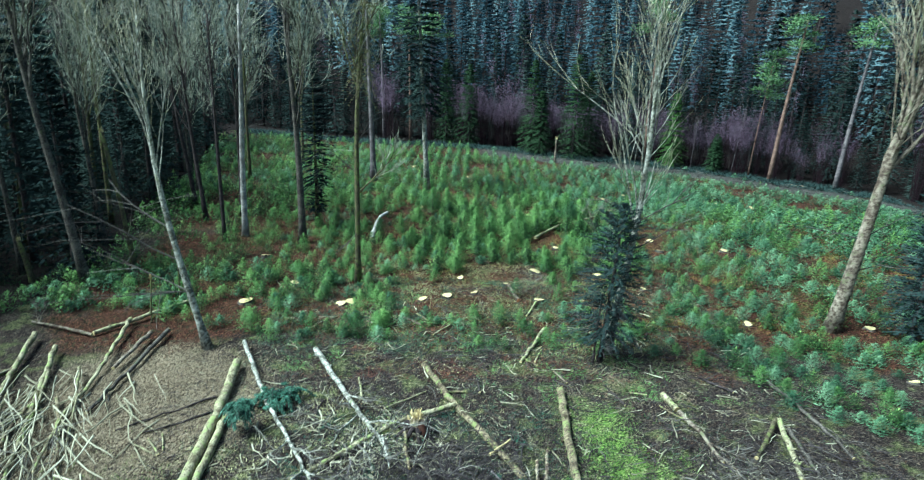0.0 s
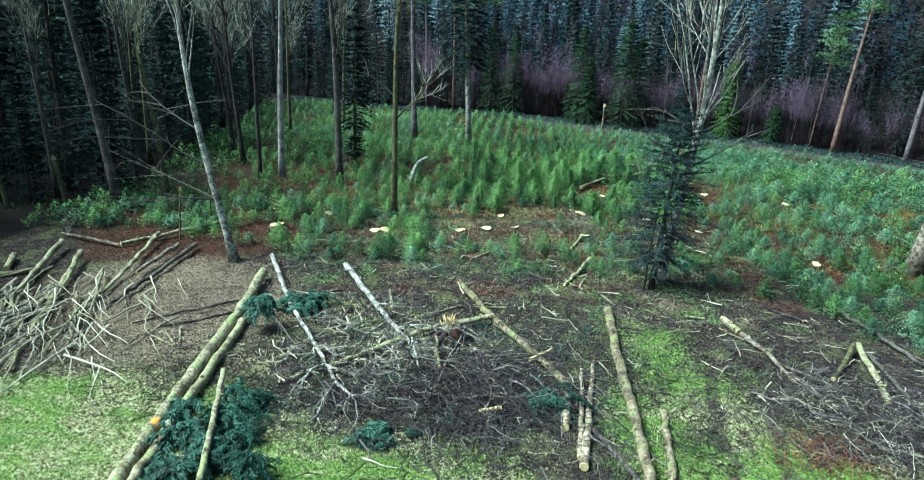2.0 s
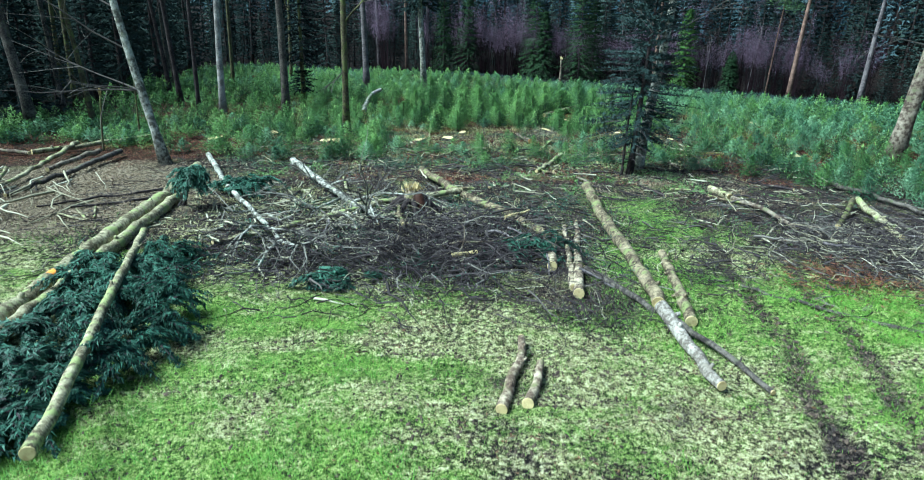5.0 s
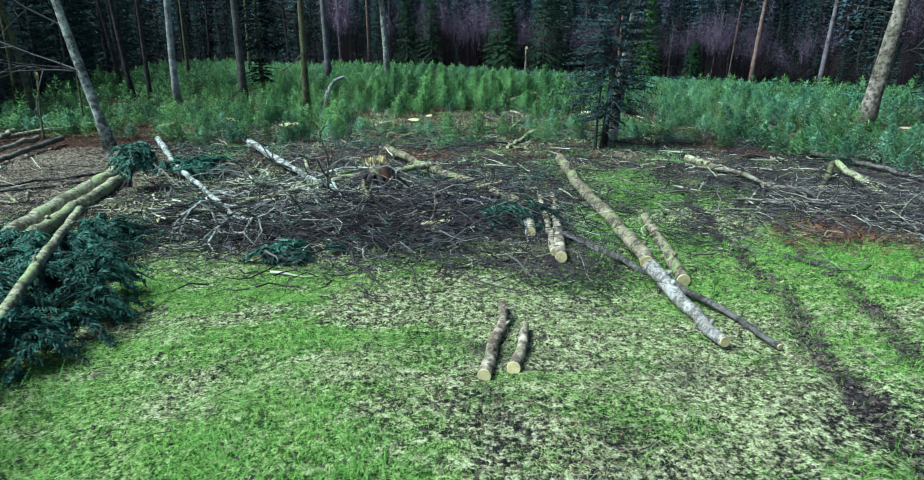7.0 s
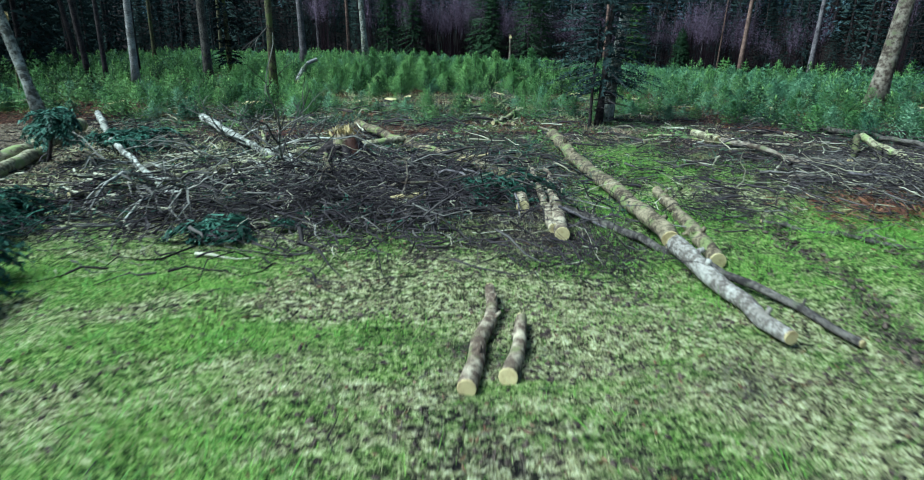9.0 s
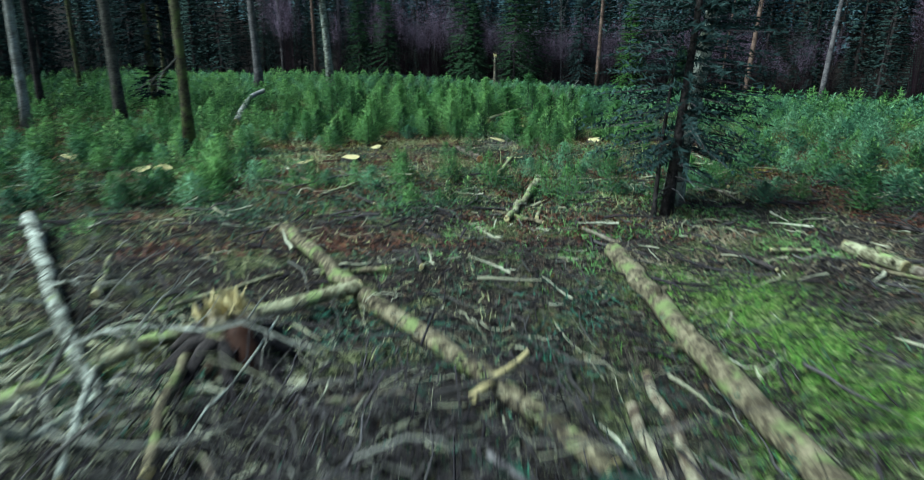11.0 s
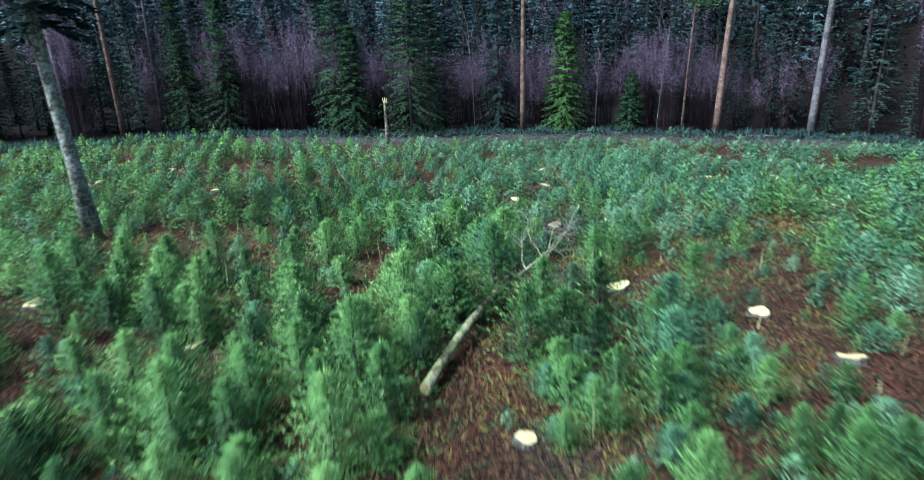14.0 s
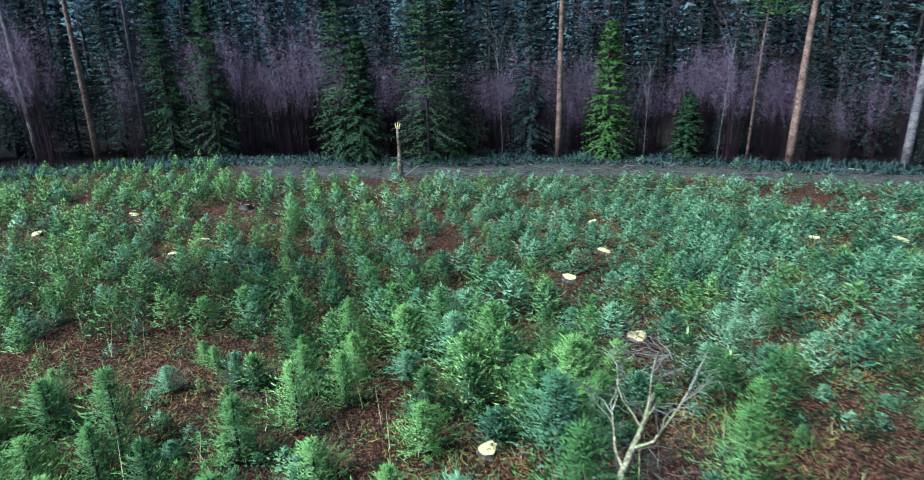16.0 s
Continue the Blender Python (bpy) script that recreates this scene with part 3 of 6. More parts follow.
def conifer(name, place, label, seed, tall, low, wide, material=None, bark_material=None, radius=0.3, whorls=26, per=7, blades=6, size=0.8, droop=0.3,
            shape=0.8, gaps=0.15, lean=(0, 0), turn=0.0, group="", dead=0, chaos=0.22, broad=0.3, thin=False):
    tree = thing(name, place, label, "tree", group, turn=turn)
    top = (lean[0], lean[1], tall)
    mid = (lean[0] * 0.5, lean[1] * 0.5, tall / 2)
    part("trunk", stem([(0, 0, -0.2), mid, top], radius, 0.03, seed=seed), bark_material or M_BARK_PURPLE, tree, smooth=True)
    g, limbs = conifer_crown(seed, tall, low, wide, whorls, per, blades, size, droop, shape, gaps, lean, chaos, broad, thin)
    part("crown", soften(g, round_stem(0.7), 0.75 if group else 0.5), material or M_SPRUCE, tree)
    g = Geo().blades(limbs[:, 0], limbs[:, 2] - limbs[:, 0], np.linalg.norm(limbs[:, 2] - limbs[:, 0], axis=1), 0.06)
    if dead:
        r = np.random.default_rng(seed + 5)
        a, z, ln = r.uniform(0, 6.28, dead), r.uniform(min(0.6, 0.5 * low), low, dead), r.uniform(0.6, 2.0, dead)
        b = np.stack([lean[0] * z / tall, lean[1] * z / tall, z], -1)
        d = np.stack([np.cos(a), np.sin(a), -0.15 + 0 * a], -1) * ln[:, None]
        g.tubes(np.stack([b, b + d * 0.5 + [0, 0, 0.08], b + d], 1), np.tile([0.03, 0.018, 0.006], (dead, 1)), 3)
    if group != "surrounding forest":
        tagged(part("bough_frame", g, M_TWIG_BROWN, tree), kind="stuff")
    return tree


def branches(r, start, direction, length, radius, level, out, spread=0.55, lift=0.35, kids=(6, 5, 4), wobble=0.09):
    """Grow limbs recursively; out[level] gathers (path, radii)."""
    k = 5
    q, d = [np.array(start, float)], unit(np.array(direction, float))
    for _ in range(k - 1):
        d = unit(d + r.normal(size=3) * wobble + np.array([0, 0, lift * 0.18]))
        q.append(q[-1] + d * length / (k - 1))
    q = np.array(q)
    rad = np.linspace(radius, radius * 0.35, k)
    out.setdefault(level, []).append((q, rad))
    if level >= len(kids):
        return
    for i in range(kids[level]):
        s = r.uniform(0.25, 1.0)
        j = min(k - 2, int(s * (k - 1)))
        p = q[j] + (q[j + 1] - q[j]) * (s * (k - 1) - j)
        dd = unit(unit(q[j + 1] - q[j]) + r.normal(size=3) * spread * [1, 1, 0.6] + [0, 0, lift * 0.4])
        branches(r, p, dd, length * r.uniform(0.4, 0.7), max(0.008, radius * 0.45), level + 1, out, spread, lift, kids, wobble)


def limb_geo(out, levels):
    g = Geo()
    for lv in levels:
        if out.get(lv):
            q, rad = np.array([a for a, b in out[lv]]), np.array([b for a, b in out[lv]])
            if lv < 3:
                g.tubes(q, rad, (7, 5, 3)[lv])
            else:
                g.blades(q[:, 0], q[:, -1] - q[:, 0], np.linalg.norm(q[:, -1] - q[:, 0], axis=1), 0.022)
    return g


def bare_tree(name, base, label, seed, trunk, r0, r1, limbs, bark_material=None, twig_material=None, kids=(6, 6, 3), spread=0.5, lift=0.4, low_dead=(), moss=None):
    """trunk: points over the base; limbs: (height share, direction, length, radius)."""
    r = np.random.default_rng(seed)
    tree = thing(name, base, label, "tree")
    q = curve_between([(0, 0, -0.25), *trunk], 11)
    rad = np.linspace(r0, r1, 11) * (1 + 0.04 * r.normal(size=11))
    rad[0] *= 1.4
    part("trunk", Geo().tubes(q, rad, 10, cap=True), bark_material or M_BARK, tree, smooth=True)
    twigs = {}
    for share, d, length, radius in limbs:
        i = share * 10
        j = min(9, int(i))
        p = q[j] + (q[j + 1] - q[j]) * (i - j)
        out = {}
        branches(r, p, d, length, radius, 0, out, spread, lift, kids)
        part("limb", limb_geo(out, (0, 1)), bark_material or M_BARK, tree, smooth=True)
        for lv in (2, 3):
            twigs.setdefault(lv, []).extend(out.get(lv, []))
    tagged(part("twig_spray", limb_geo(twigs, (2, 3)), twig_material or M_CROWN_TWIG, tree), kind="stuff")
    for z, d, length in low_dead:
        out = {}
        j = int(np.argmin(np.abs(q[:, 2] - z)))
        branches(r, q[j], d, length, 0.045, 0, out, 0.6, -0.1, (5, 3))
        part("dead_branch", limb_geo(out, (0, 1, 2)), M_TWIG, tree)
    return tree


def fan(seed, count, lean, length, radius, low=0.55, up=1.0):
    r = np.random.default_rng(seed)
    rows = []
    for i in range(count):
        a = r.uniform(0, 6.28)
        s = low + (1 - low) * i / max(1, count - 1)
        rows.append((s, (np.cos(a) * r.uniform(0.25, 0.7) + lean, np.sin(a) * 0.5, up), length * r.uniform(0.6, 1.1) * (1.25 - 0.4 * s), radius * r.uniform(0.7, 1.1)))
    return rows


def pine(name, place, label, seed, tall, lean, radius, clumps, reach, low, bark_material=None):
    r = np.random.default_rng(seed)
    tree = thing(name, place, label, "tree")
    q = curve_between([(0, 0, -0.3), (lean * 0.35, 0, tall * 0.5), (lean, 0, tall)], 9)
    part("trunk", Geo().tubes(q, np.linspace(radius, radius * 0.3, 9), 9, cap=True), bark_material or M_BARK_PINE, tree, smooth=True)
    g, limbs = Geo(), []
    for i in range(clumps):
        s = low + (1.02 - low) * (i + 0.5) / clumps
        p = np.array([np.interp(s * tall, q[:, 2], q[:, c]) for c in range(3)])
        a = r.uniform(0, 6.28)
        ln = reach * r.uniform(0.35, 1.0) * (1.25 - 0.9 * (s - low) / (1.02 - low))
        e = p + [np.cos(a) * ln, np.sin(a) * ln, ln * r.uniform(-0.05, 0.35)]
        limbs.append([p, 0.5 * (p + e) + [0, 0, -0.1], e])
        for c in (e, 0.65 * e + 0.35 * p):
            n = 75
            o = r.normal(size=(n, 3)) * [0.75, 0.75, 0.28]
            g.blades(c + o, o + [0, 0, 0.5] + r.normal(size=(n, 3)) * 0.4, r.uniform(0.35, 0.7, n), r.uniform(0.10, 0.2, n), seed * 50 + i)
    part("crown", soften(g, lambda p: np.stack([p[:, 0] - lean * p[:, 2] / tall, p[:, 1], p[:, 2] - 0.88 * tall + 1.5], -1), 0.55), M_PINE, tree)
    part("bough_frame", Geo().tubes(np.array(limbs), np.tile([0.06, 0.04, 0.02], (len(limbs), 1)), 4), M_TWIG, tree)["kind"] = "stuff"
    return tree


# ---------------------------------------------------------------- single trees in and round the clearing
bare_tree("leaning_tree", spot(-14.4, 34.3), "slender leaning bare beech with a fan of upright limbs", 3,
          [(-0.55, 0, 2.6), (-1.3, 0.1, 5.8), (-2.1, 0.2, 10.6), (-2.3, 0.4, 15), (-2.2, 0.5, 19)], 0.24, 0.06, fan(5, 14, 0.05, 7.0, 0.055, 0.5, 2.2), M_BARK_GREY, M_TWIG_PALE, (4, 4, 2), spread=0.4,
          low_dead=[(3.4, (-1, -0.1, 0.05), 4.5), (4.2, (-1, 0.4, 0.5), 5.5), (5.5, (-0.9, -0.2, 0.55), 6.5), (3.0, (-0.7, -0.6, 0.25), 3.2), (7.5, (-1, 0.2, 0.5), 5.0)])
bare_tree("bare_tree", spot(-27.0, 44.0), "tall grey bare tree with a forking top", 7,
          [(-0.7, 0, 6), (-1.7, 0.1, 12.2), (-2.0, 0.2, 13.8), (-2.5, 0.2, 20), (-2.6, 0.2, 24)], 0.36, 0.08, fan(8, 14, 0.0, 7.0, 0.11, 0.55, 1.2), M_BARK)
bare_tree("bare_tree", spot(-7.0, 45.2), "slim tree with a broken limb and golden top leaves", 9,
          [(0.05, 0, 6), (0.1, 0, 13.5), (0.3, 0, 16), (1.0, 0, 22)], 0.24, 0.07, [(0.33, (0.9, -0.2, 0.8), 3.5, 0.08), *fan(10, 9, 0.0, 5, 0.07, 0.62, 1.3)], M_BARK_MOSS,
          low_dead=[(4.6, (-0.5, -0.3, -0.7), 1.8), (9.5, (-0.8, 0, 0.7), 2.6), (11, (0.7, 0, 0.9), 2.2)])
g, lim = conifer_crown(52, 24, 14.8, 1.6, 30, 7, 9, 0.24, 1.1, 0.4, 0.3, (0.9, 0), 0.4)
part("golden_leaves", g, M_STREAK, bpy.data.objects["bare_tree.001"], "hanging golden autumn leaves")["kind"] = "stuff"
bare_tree("bare_tree", spot(-13.9, 56.7), "tall grey bare tree with two main stems", 12,
          [(0, 0, 6), (-0.1, 0, 11.2), (-0.4, 0, 15), (-0.9, 0, 24)], 0.34, 0.09, fan(13, 12, 0.0, 6.5, 0.10, 0.45, 1.6), M_BARK)
bare_tree("birch_tree", spot(-19.7, 58.0), "white-barked dead birch trunk with a rusty foot", 15,
          [(0.1, 0, 5.4), (0.8, 0, 18), (0.9, 0, 21)], 0.30, 0.12, fan(16, 6, 0.0, 3.5, 0.06, 0.75, 0.8), M_BARK_WHITE,
          low_dead=[(13, (0.9, 0, 0.3), 2.2), (16, (-0.8, 0, 0.5), 2.4), (11, (0.9, 0.2, 0.2), 1.6)])
bare_tree("bare_tree", spot(-21.0, 56.1), "thin bare tree beside the white birch", 18, [(0, 0, 6), (0.05, 0, 12), (0.1, 0, 20)], 0.19, 0.06, fan(19, 10, 0, 4.5, 0.06, 0.5, 1.2), M_BARK_DARK)
bare_tree("bare_tree", spot(-25.5, 63.5), "thin dark bare tree with crooked limbs", 21, [(-0.4, 0, 5), (-0.8, 0, 10), (-1.3, 0, 20)], 0.24, 0.07, fan(22, 12, 0, 6, 0.08, 0.4, 1.0), M_BARK_DARK)
bare_tree("bare_tree", spot(-28.3, 68.0), "thin dark bare tree leaning slightly", 24, [(-0.4, 0, 5), (-1.2, 0, 10), (-1.6, 0, 20)], 0.25, 0.07, fan(25, 12, 0, 6, 0.08, 0.4, 1.0), M_BARK_DARK)
bare_tree("bare_tree", spot(-22.4, 65.6), "dark bare tree with ascending limbs", 27, [(0.1, 0, 5), (0.2, 0, 11), (-0.2, 0, 20)], 0.26, 0.07, fan(28, 11, 0, 6, 0.08, 0.45, 1.1), M_BARK_DARK)
bare_tree("bare_tree", spot(-10.7, 85.0), "tall straight trunk with purple-grey bark", 30, [(-0.2, 0, 8), (-0.6, 0, 20), (-0.8, 0, 26)], 0.42, 0.14, fan(31, 9, 0, 4, 0.07, 0.7, 0.9), M_BARK_PURPLE)
bare_tree("forked_tree", spot(9.75, 34.7), "bare forked tree growing beside a dark spruce", 33,
          [(0.35, 0, 3), (0.75, 0, 6.2), (1.1, 0, 10), (1.2, 0, 13.5), (1.1, 0, 17)], 0.28, 0.07, fan(34, 12, 0.0, 6.5, 0.06, 0.42, 2.6), M_BARK_GREY, M_TWIG_PALE, (4, 4, 2), spread=0.36,
          low_dead=[(6.0, (-1, -0.1, 0.6), 3.2), (7.0, (1, 0.1, 0.35), 3.4), (8.2, (1, -0.2, 0.5), 3.6), (7.5, (-0.8, 0.3, 0.6), 2.8)])
bare_tree("forked_tree", spot(26.3, 39.0), "thick forked tree with pale peeling bark", 36,
          [(0.45, 0, 4), (1.0, 0, 8), (1.1, 0.1, 10.5), (1.5, 0.2, 13), (2.9, 0.2, 17), (3.6, 0.2, 22)], 0.50, 0.10,
          [(0.42, (0.06, 0.1, 1.0), 11, 0.26), (0.5, (0.75, 0, 1.0), 7, 0.16), *fan(37, 13, 0.05, 6.5, 0.09, 0.5, 2.0)], M_BARK_PEELED, M_TWIG_PALE, (4, 4, 3), spread=0.42,
          low_dead=[(4.5, (1, 0, 0.2), 2.6), (6.0, (-1, 0, 0.3), 2.8), (7.0, (0.8, 0.3, 0.5), 3.0)])

for i, (x, y, h, lean) in enumerate([(-33, 46, 21, -0.6), (-36.5, 52, 23, 0.5), (-31.5, 55, 20, -0.9), (-34, 61, 24, 0.3), (-29.5, 72, 22, -0.4), (-38, 66, 24, 0.6), (-33, 79, 23, -0.5), (-27, 83, 22, 0.2), (-40, 44, 22, -0.8), (-22, 92, 23, 0.4)]):
    bare_tree("bare_tree", spot(x, y), "tall grey-green bare tree with a haze of fine twigs", 330 + i, [(lean * 0.4, 0, h * 0.35), (lean, 0, h * 0.7), (lean * 1.2, 0, h)], 0.24, 0.06, fan(350 + i, 13, 0.0, 5.5, 0.06, 0.4, 1.3), M_BARK_MOSS if i % 2 else M_BARK, kids=(6, 6, 3))

STEM_ROWS = [(-25.3, 47.9, -1.2, 11.0, 0.2), (-31.2, 44.3, -0.5, 3.2, 0.22), (-33.7, 41.8, -0.9, 5.2, 0.16), (-19.3, 37.6, 0.3, 3.0, 0.06), (-18.6, 40.5, 0.15, 4.2, 0.06)]
for x, y, dx, h, rad in STEM_ROWS:
    t = thing("broken_stem", spot(x, y), "mossy broken tree stem standing in the undergrowth", "tree stem")
    part("trunk", stem([(0, 0, -0.2), (dx * 0.4, 0, h * 0.5), (dx, 0, h)], rad, rad * 0.7, seed=int(h * 10)), M_BARK_MOSS, t, smooth=True)
    part("splintered_top", Geo().blades(np.random.default_rng(3).normal(size=(9, 3)) * rad * 0.4 + [dx, 0, h - 0.05], np.random.default_rng(4).normal(size=(9, 3)) * 0.2 + [0, 0, 1], 0.5, 0.12), M_WOOD, t)

conifer("spruce_tree", spot(9.1, 33.6), "dark ragged young spruce beside a forked tree", 41, 9.6, 1.7, 2.7, M_SPRUCE, M_BARK_DARK, 0.17, 46, 9, 20, 0.25, 0.25, 0.36, 0.38, (0.5, 0), dead=14, chaos=0.8, broad=0.3, thin=True)
part("side_stem", stem([(-0.42, -0.1, -0.2), (-0.4, -0.1, 2.0), (-0.2, 0, 4.4)], 0.075, 0.03, 7), M_BARK_DARK, bpy.data.objects["spruce_tree"], "thin second stem", smooth=True)
conifer("spruce_tree", spot(-13.6, 62.1), "dark narrow spruce with a bare mossy lower trunk", 43, 15, 4.6, 2.2, M_FOREST, M_BARK_MOSS, 0.26, 26, 8, 7, 0.55, 0.45, 0.5, 0.2, dead=8)
g, lim = conifer_crown(53, 3.4, 1.9, 1.2, 8, 8, 5, 0.5, 0.4, 0.3, 0.1)
part("low_clump", g, M_FOREST, bpy.data.objects["spruce_tree.001"], "dark tuft low on the trunk")["kind"] = "stuff"
conifer("spruce_tree", spot(-3.1, 79.6), "tall spruce with a long bare grey trunk", 45, 33, 10.5, 3.6, M_FOREST, M_BARK_GREY, 0.38, 34, 9, 8, 0.9, 0.4, 0.55, 0.2, (-1.9, 0), dead=14)
conifer("spruce_tree", spot(30.6, 37.4), "dark young spruce at the clearing's side", 47, 9.0, 0.8, 2.0, M_SPRUCE, M_BARK_DARK, 0.15, 26, 8, 8, 0.42, 0.2, 0.6, 0.1)
conifer("spruce_tree", spot(33.5, 41.5), "dark young spruce at the clearing's side", 48, 11.0, 0.8, 2.3, M_SPRUCE, M_BARK_DARK, 0.15, 26, 8, 8, 0.45, 0.2, 0.6, 0.1)
# trees along the far edge
pine("pine_tree", spot(51.8, 100.0), "tall pine with an orange trunk and a flat crown", 61, 25.0, 1.7, 0.40, 10, 4.2, 0.74)
pine("pine_tree", spot(60.2, 95.7), "tall grey-trunked pine at the forest edge", 62, 25.0, 1.5, 0.40, 6, 2.9, 0.84, M_BARK_PURPLE)
pine("pine_tree", spot(33.9, 110.0), "straight slender pine at the forest edge", 63, 28.0, 0.4, 0.33, 10, 3.3, 0.78, M_BARK_PINE)
pine("pine_tree", spot(49.6, 102.8), "thin young pine at the forest edge", 64, 18.0, 1.1, 0.14, 7, 1.9, 0.72, M_BARK_PINE)
pine("pine_tree", spot(75.5, 77.0), "tall grey-trunked pine at the forest edge", 65, 23.0, 1.9, 0.40, 12, 4.2, 0.62, M_BARK_PURPLE)
pine("pine_tree", spot(-8.1, 122.0), "tall straight pine at the dark forest edge", 66, 24.0, -0.5, 0.34, 9, 3.0, 0.78, M_BARK_PINE)
pine("pine_tree", spot(-13.3, 123.3), "tall straight pine at the dark forest edge", 67, 24.0, -0.8, 0.34, 9, 3.0, 0.78, M_BARK_PURPLE)
pine("pine_tree", spot(-4.6, 126.7), "tall straight pine at the dark forest edge", 68, 23.0, 0.2, 0.26, 9, 3.0, 0.78, M_BARK_PURPLE)

FIXED = [(21.5, 111.3, 17.7, 3.9, M_EDGE), (24.1, 112.5, 14.8, 3.5, M_EDGE), (14.5, 114.9, 16.3, 3.0, M_EDGE), (15.8, 113.4, 11.0, 2.7, M_EDGE), (3.05, 119.2, 14.5, 3.3, M_EDGE),
         (31.8, 111.8, 17.0, 2.8, M_SPRUCE), (38.0, 107.9, 12.4, 2.8, M_YELLOWISH), (44.5, 104.8, 6.1, 1.7, M_EDGE), (-1.3, 121.9, 15.5, 2.8, M_EDGE)]
for i, (x, h, bend) in enumerate([(41.3, 8.5, 0.3), (28.9, 10.5, -0.5), (47.1, 11.0, 1.0)]):
    bare_tree("bare_tree", spot(x, float(edge_y(x)) + 0.6), "small grey bare tree before the dark thicket", 300 + i, [(bend * 0.3, 0, h * 0.4), (bend, 0, h)], 0.055, 0.02, fan(310 + i, 6, 0.0, h * 0.35, 0.025, 0.5, 1.2), M_BARK_PURPLE, M_TWIG, kids=(3, 3))
for i, (x, y, h, w, m) in enumerate(FIXED):
    conifer("spruce_tree", spot(x, y), "green young spruce standing in front of a bare thicket" if m is not M_SPRUCE else "dark young spruce standing in a bare thicket",
            70 + i, h, 0.3, w * 1.05, m, M_BARK_DARK, 0.16, 50, 8, 11, 0.46, 0.42, 0.62, 0.3, group="spruces along the far edge", chaos=0.6, broad=0.3, thin=True)

# purple-brown thicket along the far edge
def thicket_geo(seed, tall, stems):
    r = np.random.default_rng(seed)
    a, rad = r.uniform(0, 6.28, stems), r.uniform(0, 0.9, stems)
    b = np.stack([np.cos(a) * rad, np.sin(a) * rad, 0 * a - 0.1], -1)
    h = tall * r.uniform(0.62, 1.08, stems)
    out = r.uniform(0.2, 2.4, stems) * h / tall
    tip = np.stack([np.cos(a) * (rad + out), np.sin(a) * (rad + out), h], -1)
    mid = 0.55 * b + 0.45 * tip + r.normal(size=(stems, 3)) * 0.15 + [0, 0, 0.6]
    main = Geo().tubes(np.stack([b, mid, tip], 1), np.outer(r.uniform(0.012, 0.04, stems), [1, 0.7, 0.2]), 3)
    n = stems * 90
    j, s = r.integers(0, stems, n), 0.62 + 0.38 * r.uniform(0, 1, n)[:, None] ** 0.7
    p = np.where(s < 0.5, b[j] + (mid[j] - b[j]) * s * 2, mid[j] + (tip[j] - mid[j]) * (s * 2 - 1))
    d = r.normal(size=(n, 3)) * [0.7, 0.7, 0.4] + [0, 0, 0.55]
    twigs = Geo().spikes(p, d, r.uniform(0.4, 1.3, n) * (1.3 - 0.6 * s[:, 0]), r.uniform(0.008, 0.018, n), seed)
    return main, soften(twigs, round_stem(0.5, tall), 0.6)


models = []
for k in range(4):
    t = thing("bare_shrub", (0, 0, -400 - k), "tall leafless shrub with dense purple-brown twigs", "shrub", "bare thicket along the far edge")
    a, b = thicket_geo(90 + k, 13.2 - k * 0.7, 34)
    part("stem_clump", a, M_STEM_SHADE, t)["kind"] = "stuff"
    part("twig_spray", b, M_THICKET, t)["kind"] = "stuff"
    models.append(t)
first = True
placed = []
for x in np.arange(-40, 74, 1.8):
    for row in range(4):
        bx, by = x + rng.normal() * 0.5, edge_y(x) + 1.8 + row * 2.4 + rng.normal() * 0.7
        thin = value_noise(bx, by, 14.0, 77, 1)
        if bx < -16 or (bx < 1 and rng.random() < 0.8) or (bx > 57 and rng.random() < 0.75) or (row and rng.random() < 0.35):
            continue
        placed.append((bx, by, 0.55 + 0.85 * thin + rng.normal() * 0.08))
for i, (x, y, s) in enumerate(placed):
    m = pose(*spot(x, y), 0, 0, rng.uniform(0, 360)) @ Matrix.Scale(s, 4)
    if i < 4:
        models[i].matrix_basis = m
    else:
        copy_thing(models[i % 4], m)

# dark conifer forest behind the edge and on the slope
def turned(n, turn):
    c, sn = np.cos(radians(turn)), np.sin(radians(turn))
    return np.stack([n[:, 0] * c - n[:, 1] * sn, n[:, 0] * sn + n[:, 1] * c, n[:, 2]], -1)


models = []
for k in range(5):
    tall = (24, 27, 22, 29, 25)[k]
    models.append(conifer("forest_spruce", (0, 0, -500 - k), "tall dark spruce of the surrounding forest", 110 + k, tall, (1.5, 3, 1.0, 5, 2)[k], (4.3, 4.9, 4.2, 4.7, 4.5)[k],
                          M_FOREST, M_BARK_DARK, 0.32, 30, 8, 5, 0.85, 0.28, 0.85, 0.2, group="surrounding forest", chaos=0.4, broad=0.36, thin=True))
spots = []
tries = np.random.default_rng(5)
while len(spots) < 215:
    x, y = tries.uniform(-95, 110), tries.uniform(20, 200)
    b = beyond(x, y)
    if b < 7.5 or (x < -20 and b < 0.6) or b > 60 or x < -75 or (x < -45 and y < 30) or (x < -20 and y < 37):
        if not ((x < -26 and 37 < y < 112 and 1.0 < b < 8 and tries.random() < 0.8) or (-40 < x < -9 and y > 100 and 1.2 < b < 9)):
            continue
    if any((x - p) ** 2 + (y - q) ** 2 < (4.3 if b < 22 else 5.6) ** 2 for p, q in spots):
        continue
    spots.append((x, y))
